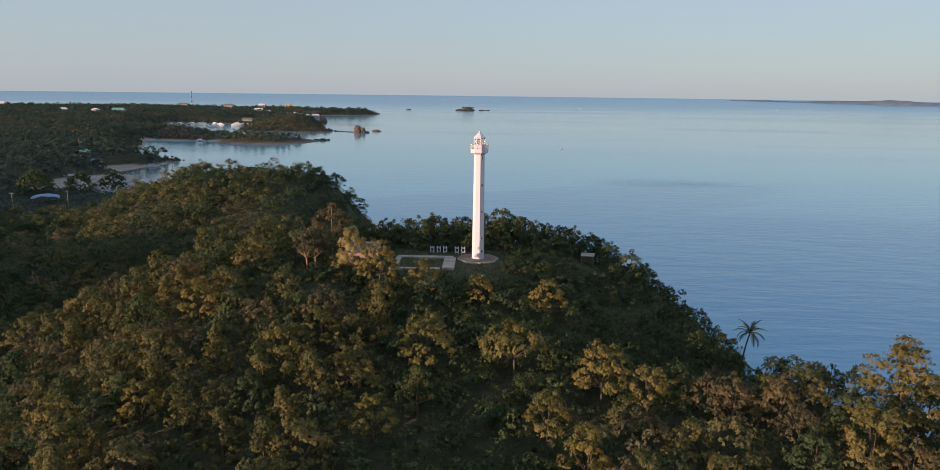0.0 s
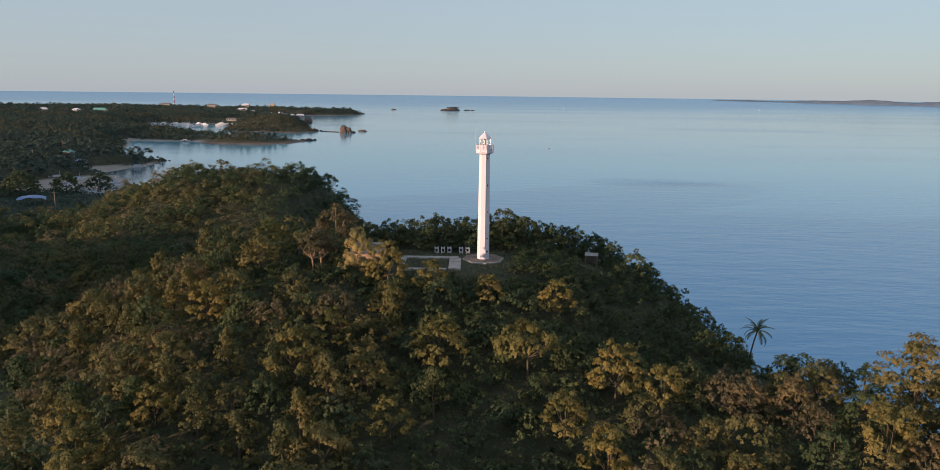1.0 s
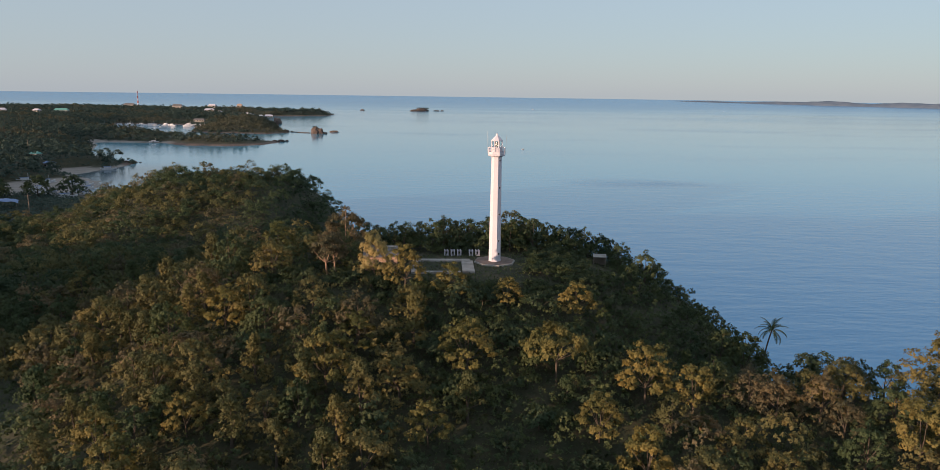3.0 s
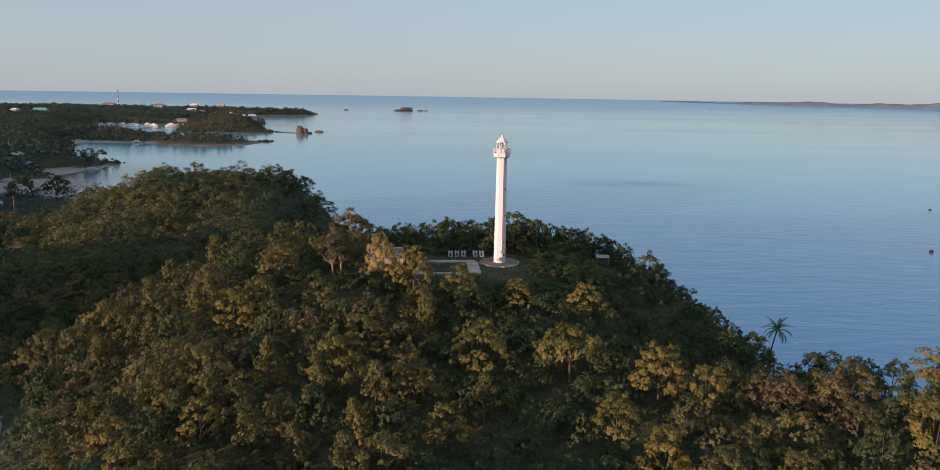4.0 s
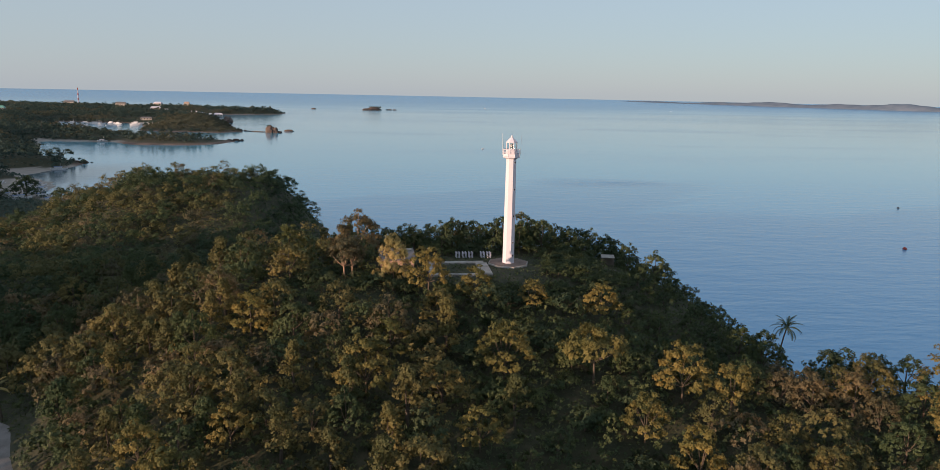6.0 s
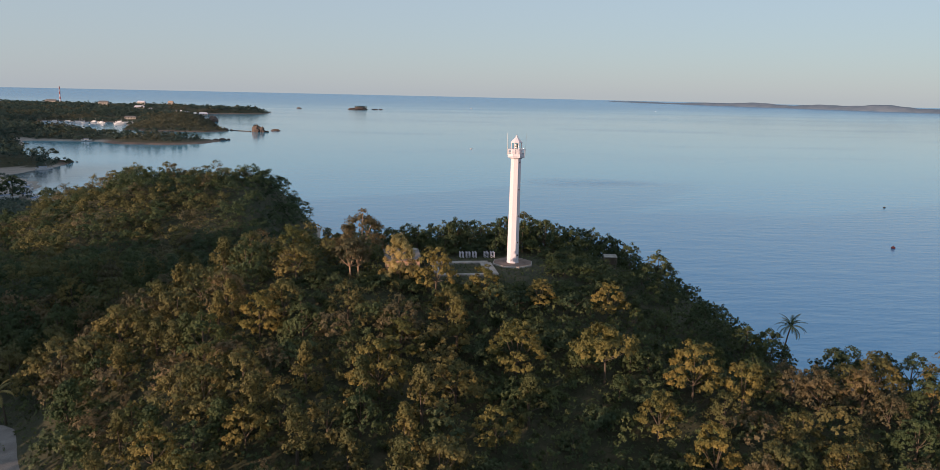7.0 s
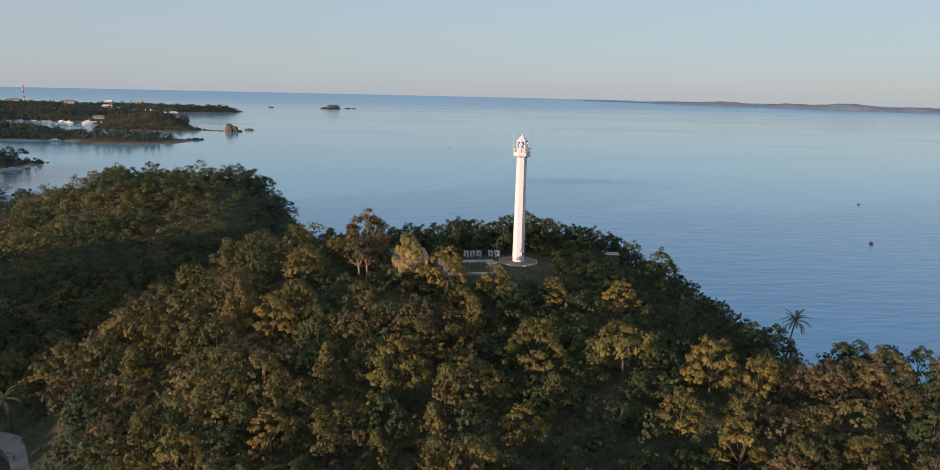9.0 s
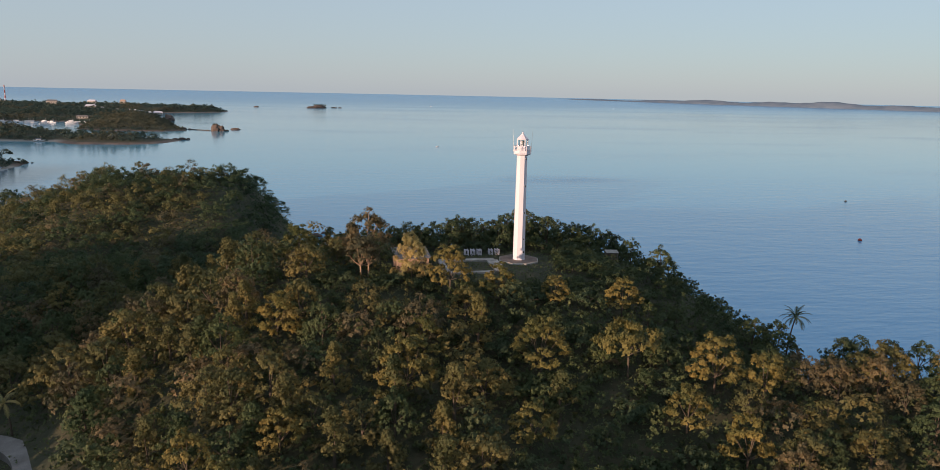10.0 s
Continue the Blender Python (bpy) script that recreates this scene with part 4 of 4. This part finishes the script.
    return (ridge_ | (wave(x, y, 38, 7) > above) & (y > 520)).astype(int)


spray = cover((-640, 300, -150, 1260), 135000, off_sand, 0.3, 4.2, 1.45)
scrub = cover((-235, 262, -134, 344), 16000, lambda x, y, d: d > 6, 0.2, 2.2, 0.9)
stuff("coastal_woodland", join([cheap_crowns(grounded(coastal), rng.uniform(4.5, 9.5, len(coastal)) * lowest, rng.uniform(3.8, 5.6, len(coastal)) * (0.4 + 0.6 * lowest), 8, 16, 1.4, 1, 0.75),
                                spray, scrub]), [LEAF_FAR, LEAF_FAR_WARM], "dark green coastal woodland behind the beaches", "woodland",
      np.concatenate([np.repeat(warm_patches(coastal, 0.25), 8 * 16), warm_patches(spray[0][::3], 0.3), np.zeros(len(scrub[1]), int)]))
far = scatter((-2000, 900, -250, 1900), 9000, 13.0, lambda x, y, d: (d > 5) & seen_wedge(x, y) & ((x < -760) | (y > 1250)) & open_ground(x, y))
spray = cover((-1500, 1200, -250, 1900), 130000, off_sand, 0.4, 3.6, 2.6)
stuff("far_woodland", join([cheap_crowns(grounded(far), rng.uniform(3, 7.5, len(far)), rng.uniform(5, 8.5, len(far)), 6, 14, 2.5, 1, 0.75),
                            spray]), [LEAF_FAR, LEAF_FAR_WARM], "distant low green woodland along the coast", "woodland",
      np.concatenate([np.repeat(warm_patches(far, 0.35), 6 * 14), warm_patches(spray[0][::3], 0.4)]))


# ---------------------------------------------------------------- palms
def build_palm(height, bow, fronds, length, mat, label, group, name="coconut_palm"):
    palm = thing(name, (0, 0, 0), label, "palm tree", group)
    bm = bmesh.new()
    pts = [(bow * (k / 5) ** 2, 0, height * k / 5 - (0.6 if k == 0 else 0)) for k in range(6)]
    tube(bm, pts, [0.17, 0.13, 0.115, 0.105, 0.10, 0.09], 7)
    part("trunk", bm, BARK, palm)
    head = Vector(pts[-1])
    for i in range(fronds):
        a = 2.4 * i + rng.uniform(-0.2, 0.2)
        rise = 1.45 - 1.6 * i / fronds
        v, f = [], []
        spine = []
        p, e = head.copy(), rise
        for k in range(9):
            spine.append(p.copy())
            p = p + Vector((math.cos(a) * math.cos(e), math.sin(a) * math.cos(e), math.sin(e))) * (length / 8)
            e -= 0.17 + 0.09 * i / fronds
        for k in range(1, 33):
            u = k / 4
            j = min(int(u), 7)
            q = spine[j].lerp(spine[j + 1], u - j)
            way = (spine[j + 1] - spine[j]).normalized()
            out = Vector((-math.sin(a), math.cos(a), 0))
            reach = length * 0.17 * math.sin(math.pi * (0.12 + 0.86 * k / 33)) + 0.03
            for s in (-1, 1):
                tip = q + (out * s * 0.85 + way * 0.55 + Vector((0, 0, -0.35))) * reach
                base = len(v)
                v += [q - way * 0.03, q + way * 0.05, tip]
                f.append((base, base + 1, base + 2))
        frond = new("frond", mesh_from("frond", np.array([tuple(w) for w in v]), np.array(f), [mat]))
        frond.parent = palm
    return palm


one = build_palm(6.8, 0.9, 19, 2.6, LEAF_DARK, "slender coconut palm with sparse green fronds above the sea", "palms on the headland")
one.matrix_basis = pose(37.0, 90.4, 14.3, 0, 0, 0)
dry = build_palm(4.4, -0.5, 11, 2.3, LEAF_DRY, "short coconut palm with yellowing fronds beside the lane", "palms on the headland")
dry.matrix_basis = pose(-68.2, 87.2, 11.6, 0, 0, 15)
grove = build_palm(13.0, 1.4, 11, 4.2, LEAF_FAR, "tall coconut palm in the coastal woodland", "palms in the coastal woodland")
spots = scatter((-640, 560, -330, 930), 260, 22, lambda x, y, d: (d > 25) & (x > -0.66 * y - 40))[:44]
for i, (x, y) in enumerate(spots):
    m = pose(x, y, ground_at(x, y), 0, 0, rng.uniform(0, 360)) @ Matrix.Diagonal((1, 1, rng.uniform(0.75, 1.1), 1))
    if i == 0:
        grove.matrix_basis = m
    else:
        copy_thing(grove, Matrix()).matrix_basis = m


# ---------------------------------------------------------------- rocks, islets, far coast
def rock_mesh(bm, size, seed, rough=0.28, cut=-0.25):
    """A weathered boulder: a displaced ball with a flat foot."""
    made = bmesh.ops.create_icosphere(bm, subdivisions=3, radius=1)["verts"]
    for v in made:
        n = noise.fractal(v.co * 1.6 + Vector((seed * 7.1, seed * 3.3, 0)), 1.0, 2.0, 4)
        ridge = 0.12 * math.sin(v.co.z * 9 + 2 * n)
        c = v.co * (1 + rough * n + ridge * 0.4)
        v.co = Vector((c.x * size[0], c.y * size[1], max(c.z, cut) * size[2]))
    return bm


def rock(name, at, size, seed, label, turn=0.0):
    r = thing(name, at, label, "rock", turn=turn)
    part("rock_body", rock_mesh(bmesh.new(), size, seed), ROCK, r)
    return r


def bush_on(parent, at, height, spread, per=16, leaf=1.6, bunches=6):
    data = cheap_crowns([at], [height], [spread], bunches, per, leaf)
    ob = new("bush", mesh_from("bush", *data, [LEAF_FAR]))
    ob.parent = parent
    tagged(ob, "green bush on the rock")


stack = rock("sea_stack", (-170, 936, 0), (6, 5, 8.5), 1, "brown limestone sea stack with a green bushy top")
part("buttress", rock_mesh(bmesh.new(), (4, 3.5, 7), 2), ROCK, stack).location = (6, -1, 0)
part("foot", rock_mesh(bmesh.new(), (4, 3, 2), 4), ROCK, stack).location = (10.5, 1, 0)
bush_on(stack, (-2, 0, 6.0), 3.2, 4)
rock("low_rock", (-152, 972, 0), (6.5, 3, 2.2), 3, "low dark rock awash in the sea")
rock("low_rock", (-242, 2190, 0), (7, 4, 3.4), 5, "low dark rock awash in the sea")
for i, (x, y, s) in enumerate(((-180, 776, 5), (-186, 772, 4), (-175, 781, 3.2), (-192, 768, 3.5), (-238, 526, 4.4), (-243, 521, 5.0), (-235, 532, 3.0), (-249, 516, 4.6), (-254, 513, 4.0), (-231, 533, 1.1),
                              (-214, 964, 5.5), (-222, 970, 6.5), (-207, 966, 3.2), (-36, 262, 2.6), (-33, 268, 1.6))):
    rock("shore_rock", (x, y, 0), (s * 0.9, s * 0.6, s * 0.45), 10 + i, "dark weathered rock at the water's edge", 40 * i)
for i, (x, y, w, h) in enumerate(((-262, 1200, 14, 13), (-270, 1240, 16, 14), (-222, 985, 9, 9), (-232, 1020, 9, 8), (-285, 1300, 16, 13))):
    rock("cliff_rock", (x - 16, y, 0), (w * 0.45, w * 1.0, h * 0.5), 40 + i, "bare brown cliff of the wooded point", 12)
jetty = thing("stone_causeway", (-193, 953, 0), "low dark stone causeway out to the sea stack", "causeway", turn=-36)
part("bank", box(bmesh.new(), 36, 2.0, 1.3, (0, 0, -0.5), 0, 0.3), WET_ROCK, jetty)

islet = thing("islet", (-64, 2186, 0), "small rocky islet with red-brown cliffs and low bushes", "islet", turn=30)
part("islet_body", rock_mesh(bmesh.new(), (25, 15, 8.5), 21, 0.30), ROCK, islet)
part("islet_tail", rock_mesh(bmesh.new(), (18, 10, 5), 22, 0.22), ROCK, islet).location = (-22, 0, 0)
for x, y in ((2, 0), (9, 2), (14, 2), (20, 0), (24, 0), (-8, 4), (31, -3), (-16, 2)):
    bush_on(islet, (x * 0.7, y, 5.6), 5, 4.5, 18, 1.9)
for x, w in ((52, 10), (72, 6)):
    rock("low_rock", (-64 + x * 0.87, 2186 + x * 0.4, 0), (w, w * 0.5, 2.6), 23 + x, "low dark rock awash in the sea")

# backdrop land with the haze of distance put into its base colour
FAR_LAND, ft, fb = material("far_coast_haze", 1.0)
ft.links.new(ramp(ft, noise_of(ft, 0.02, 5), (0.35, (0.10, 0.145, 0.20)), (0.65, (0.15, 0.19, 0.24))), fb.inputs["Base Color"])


def build_far_coast():
    az = np.radians(np.linspace(16.2, 50, 260))
    u = np.linspace(0, 1, 260)
    r0 = 4880 - 620 * u ** 0.7
    hill_ = 34 * np.minimum(1, 0.06 + 1.9 * u) * (0.78 + 0.16 * np.sin(u * 23) + 0.12 * np.sin(u * 51 + 1) + 0.03 * np.sin(u * 190))
    rows = []
    for k, (back, up) in enumerate(((-20, -0.2), (0, 0.14), (20, 0.4), (60, 0.9), (110, 1.0), (150, -0.3))):
        r = np.minimum(r0 + back, 4945)
        z = sea_level(r0 - 20) + hill_ * up
        rows.append(np.stack([r * np.sin(az), r * np.cos(az), z], -1))
    v = np.stack(rows, 1)
    i = np.arange(260 * 6).reshape(260, 6)
    faces = np.stack([i[:-1, :-1], i[1:, :-1], i[1:, 1:], i[:-1, 1:]], -1).reshape(-1, 4)
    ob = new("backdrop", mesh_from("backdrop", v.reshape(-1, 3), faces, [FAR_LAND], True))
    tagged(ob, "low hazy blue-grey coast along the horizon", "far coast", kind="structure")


build_far_coast()
rock("far_islet", (3060, 3290, 6), (55, 30, 22), 33, "small dark wooded islet off the far coast")


# ---------------------------------------------------------------- boats, buoys
def build_boat(length, mat, label, group, name="outrigger_boat"):
    """A narrow hull with cabin, mast and two outriggers."""
    boat = thing(name, (0, 0, 0), label, "boat", group)
    bm = bmesh.new()
    n, rings = 9, []
    for i in range(n):
        u = i / (n - 1) * 2 - 1
        w = 0.075 * length * (1 - abs(u) ** 2.6) + 0.02
        lift = 0.05 * length * u ** 4
        rings.append([bm.verts.new((u * length / 2, y * w, z + lift)) for y, z in ((-1, 0.075 * length), (-0.8, 0.0), (0, -0.3), (0.8, 0.0), (1, 0.075 * length))])
    for a, b in zip(rings, rings[1:]):
        for k in range(4):
            bm.faces.new((a[k], a[k + 1], b[k + 1], b[k]))
        bm.faces.new((a[4], a[0], b[0], b[4]))
    part("hull", bm, mat, boat)
    part("cabin", box(bmesh.new(), length * 0.42, length * 0.12, length * 0.10, (-length * 0.06, 0, length * 0.075), 0, 0.08), mat, boat)
    part("awning", box(bmesh.new(), length * 0.50, length * 0.15, 0.12, (-length * 0.06, 0, length * 0.185), 0, 0.03), BLUE if length < 12 else BOAT_PAINT, boat)
    part("mast", tube(bmesh.new(), [(length * 0.12, 0, 0), (length * 0.12, 0, length * 0.42)], [0.12, 0.06], 5), BOAT_PAINT, boat)
    for s in (-1, 1):
        part("outrigger", tube(bmesh.new(), [(-length * 0.36, s * length * 0.26, 0.1), (length * 0.3, s * length * 0.26, 0.1), (length * 0.42, s * length * 0.24, 0.5)], [0.14, 0.14, 0.08], 5), BOAT_PAINT, boat)
    for x in (-0.22, 0.0, 0.2):
        part("boom", tube(bmesh.new(), [(x * length, -length * 0.26, 0.2), (x * length, 0, length * 0.09), (x * length, length * 0.26, 0.2)], [0.09, 0.09, 0.09], 5), BOAT_PAINT, boat)
    return boat


big_boat = build_boat(15, BOAT_PAINT, "white outrigger boat with a long cabin moored in the lagoon", "boats in the lagoon")
moored = [(-462 + 19 * i + 7 * math.sin(i * 2.3), 1062 + 26 * math.sin(i * 1.7) + 9 * (i % 3), 35 * math.sin(i * 3.1) + 10) for i in range(8)]
moored += [(-480 + 17 * i, 1108 + 14 * math.sin(i * 2.9), 25 * math.sin(i * 1.3) - 15) for i in range(7)]
moored += [(-530 + 15 * i + 5 * math.sin(i * 2.1), 1075 + 20 * math.sin(i * 2.3), 30 * math.sin(i * 1.9)) for i in range(7)]
moored += [(-372, 1050, 20), (-384, 1086, -10), (-398, 1020, 60), (-433, 1018, 15), (-358, 1072, 5)]
for i, (x, y, a) in enumerate(moored):
    m = pose(x, y, 0.1, 0, 0, a)
    if i == 0:
        big_boat.matrix_basis = m
    else:
        copy_thing(big_boat, m)
small_boat = build_boat(10, BOAT_PAINT, "small white outrigger boat with a blue awning by the beach", "boats by the beach")
for i, (x, y, a) in enumerate(((-232, 484, 15), (-205, 396, 60), (-214, 402, 75), (-222, 380, 50), (-198, 384, 80), (-232, 408, 65), (-188, 362, 70), (-204, 356, 95), (-246, 412, 40), (-300, 738, 20), (-196, 370, 68), (-215, 366, 58), (-188, 342, 40), (-176, 344, 75), (-196, 346, 20))):
    m = pose(x, y, 0.15 if i in (0, 4, 6, 10) else max(ground_at(x, y), 0) + 0.25, 0, 0, a)
    if i == 0:
        small_boat.matrix_basis = m
    else:
        copy_thing(small_boat, m)
for x, y, s in ((73.5, 700, 0.34), (1109, 2785, 0.9), (336, 2644, 0.9)):
    copy_thing(small_boat, Matrix()).matrix_basis = pose(x, y, 0.1, 0, 0, 20) @ Matrix.Diagonal((s, s, s, 1))


def buoy(x, y, s, mat, label):
    b = thing("buoy", (x, y, 0), label, "buoy", "buoys off the headland")
    part("float", prism(bmesh.new(), [(0.35 * s, -0.4 * s), (0.75 * s, -0.1 * s), (0.8 * s, 0.35 * s), (0.5 * s, 0.75 * s), (0.2 * s, 0.85 * s)], 12), mat, b)
    part("ring", tube(bmesh.new(), [(0, 0, 0.8 * s), (0, 0, 1.15 * s)], [0.12 * s, 0.1 * s], 6), STEEL, b)


buoy(171, 235.5, 0.95, RED, "round dull red mooring buoy floating on the sea")
buoy(241, 331.5, 0.75, DARK, "small dark mooring buoy floating on the sea")


# ---------------------------------------------------------------- buildings, mast, poles
def build_house(w, d, h, roof_mat, label, roofline=0.35, group="houses along the coast"):
    house = thing("house", (0, 0, 0), label, "house", group)
    part("wall", box(bmesh.new(), w, d, h + 1.5, (0, 0, -1.5), 0, 0.05), CONCRETE, house)
    bm = bmesh.new()
    e = 0.6
    lo = [bm.verts.new((sx * (w / 2 + e), sy * (d / 2 + e), h)) for sx, sy in ((-1, -1), (1, -1), (1, 1), (-1, 1))]
    hi = [bm.verts.new((sx * (w / 2 - d * 0.2), 0, h + d * roofline)) for sx in (-1, 1)]
    for f in ((lo[0], lo[1], hi[1], hi[0]), (lo[2], lo[3], hi[0], hi[1]), (lo[1], lo[2], hi[1]), (lo[3], lo[0], hi[0]), (lo[3], lo[2], lo[1], lo[0])):
        bm.faces.new(f)
    part("roof", bm, roof_mat, house)
    for k in range(max(2, int(w // 4))):
        part("window", box(bmesh.new(), 1.4, 0.1, 1.2, (-w / 2 + (k + 0.5) * w / max(2, int(w // 4)), -d / 2 - 0.03, h * 0.4), 0, 0.02), DARK, house)
    return house


GREY_ROOF = ROOFING
for x, y, z, w, d, h, mat, label, turn in (
        (-712, 1366, 9, 24, 11, 4.5, GREEN_ROOF, "long low building with a sea-green roof among trees", 8), (-745, 1345, 8.5, 12, 9, 4.5, WHITE, "small white house among the trees", -10),
        (-830, 1384, 9, 13, 10, 4.5, WHITE, "white house with a pale roof among the trees", 20), (-1133, 1650, 9, 16, 10, 6, WHITE, "white house on the wooded rise", 0),
        (-640, 1760, 7, 22, 11, 6, GREY_ROOF, "grey-roofed village house near the shore", 5), (-560, 1770, 7, 18, 10, 6, WHITE, "white village house near the shore", -8),
        (-500, 1790, 10, 12, 10, 7, PINK, "tall pinkish house above the trees", 0), (-770, 1800, 8, 24, 11, 6, ROOFING, "grey-roofed village house near the shore", 4),
        (-470, 1545, 3, 15, 6, 3, WHITE, "low white beach house", 6), (-430, 1530, 3, 13, 6, 3, BLUE, "low beach house with a blue roof", -4),
        (-395, 1505, 3, 14, 6, 3, WHITE, "low white beach house", 2), (-358, 1478, 3, 13, 6, 3, WHITE, "low white beach house", 10), (-505, 1560, 3, 12, 6, 3, WHITE, "low white beach house", -6),
        (-486, 1511, 4, 18, 8, 4, WHITE, "low white beach house", 5), (-492, 1582, 4, 20, 9, 5, WHITE, "wide white house behind the beach", -3), (-438, 1529, 4, 16, 8, 4, BOAT_PAINT, "low white beach house", 12),
        (-412, 1517, 4, 18, 8, 4, WHITE, "low white beach house", -8), (-365, 1425, 3.5, 17, 7, 3.4, BOAT_PAINT, "low white beach house", 15), (-346, 1432, 3.5, 15, 7, 3.4, WHITE, "low white beach house", 6),
        (-396, 1170, 3.5, 16, 6, 2.6, ROOFING, "long low shelter with a pale grey roof", 8), (-281, 488, 4.5, 6, 4, 3.4, GREEN_ROOF, "beach cottage with a pale green roof", -20),
        (-262, 468, 3.5, 5.5, 4, 3.4, BLUE, "beach cottage with a blue awning roof", -15)):
    build_house(w, d, h, mat, label).matrix_basis = pose(x, y, max(ground_at(x, y), z * 0.5), 0, 0, turn)


def build_mast():
    mast = thing("radio_mast", (-790, 1900, 6), "tall red and white lattice radio mast", "mast")
    for k in range(7):
        bm = bmesh.new()
        z0, z1 = k * 6.2, (k + 1) * 6.2
        for a in range(3):
            c, s = math.cos(2.1 * a), math.sin(2.1 * a)
            r0, r1 = 1.7 - 0.16 * k, 1.7 - 0.16 * (k + 1)
            tube(bm, [(r0 * c, r0 * s, z0), (r1 * c, r1 * s, z1)], [0.5, 0.5], 5)
            c2, s2 = math.cos(2.1 * (a + 1)), math.sin(2.1 * (a + 1))
            tube(bm, [(r0 * c, r0 * s, z0), (r1 * c2, r1 * s2, z1)], [0.2, 0.2], 4)
        part("lattice_section", bm, RED if k % 2 == 0 else WHITE, mast)


build_mast()


def build_tarp():
    tarp = thing("tarpaulin_roof", (-193, 301, 4.0), "blue and white sagging tarpaulin roof over the beach yard", "tarpaulin", turn=25)
    gx, gy = np.meshgrid(np.linspace(-5.5, 5.5, 16), np.linspace(-3.6, 3.6, 10))
    gz = 3.2 - 0.030 * gx ** 2 - 0.05 * gy ** 2 + 0.2 * np.sin(gx * 1.3) * np.cos(gy)
    v = np.concatenate([np.stack([gx, gy, gz], -1).reshape(-1, 3), np.stack([gx, gy, gz - 0.05], -1).reshape(-1, 3)])
    i = np.arange(160).reshape(10, 16)
    f = np.stack([i[:-1, :-1], i[:-1, 1:], i[1:, 1:], i[1:, :-1]], -1).reshape(-1, 4)
    sheet = new("sheet", mesh_from("sheet", v, np.concatenate([f, f[:, ::-1] + 160]), [BLUE], True))
    sheet.parent = tarp
    for x in (-4.8, 4.8):
        for y in (-3.0, 3.0):
            part("pole", tube(bmesh.new(), [(x, y, -2), (x, y, 1.6)], [0.1, 0.1], 6), TIMBER, tarp)


build_tarp()


def build_pole():
    pole = thing("utility_pole", (0, 0, 0), "weathered wooden utility pole with a cross arm", "pole", "utility poles")
    part("shaft", tube(bmesh.new(), [(0, 0, -1), (0, 0, 9)], [0.20, 0.14], 8), TIMBER, pole)
    part("cross_arm", box(bmesh.new(), 2.2, 0.16, 0.18, (0, 0, 8.4), 0, 0.02), TIMBER, pole)
    return pole


pole_ = build_pole()
for i, (x, y) in enumerate(((-189, 273), (-173, 284), (-279, 444), (-312, 535))):
    m = pose(x, y, ground_at(x, y), 0, 0, 30 * i)
    if i == 0:
        pole_.matrix_basis = m
    else:
        copy_thing(pole_, m)

# broad dark trees by the beach
shade_tree = build_tree("round", 9.0, 6.0, LEAF_DARK, BARK, 3400, 0.62, "broad dark spreading tree beside the beach", group="trees by the beach")
for i, (x, y, s) in enumerate(((-199, 338, 1.1), (-190, 352, 1.1), (-214, 326, 1.25), (-222, 340, 1.2), (-166, 334, 0.9), (-233, 524, 0.4))):
    m = pose(x, y, ground_at(x, y), 0, 0, 60 * i) @ Matrix.Diagonal((s, s, s, 1))
    if i == 0:
        shade_tree.matrix_basis = m
    else:
        copy_thing(shade_tree, Matrix()).matrix_basis = m
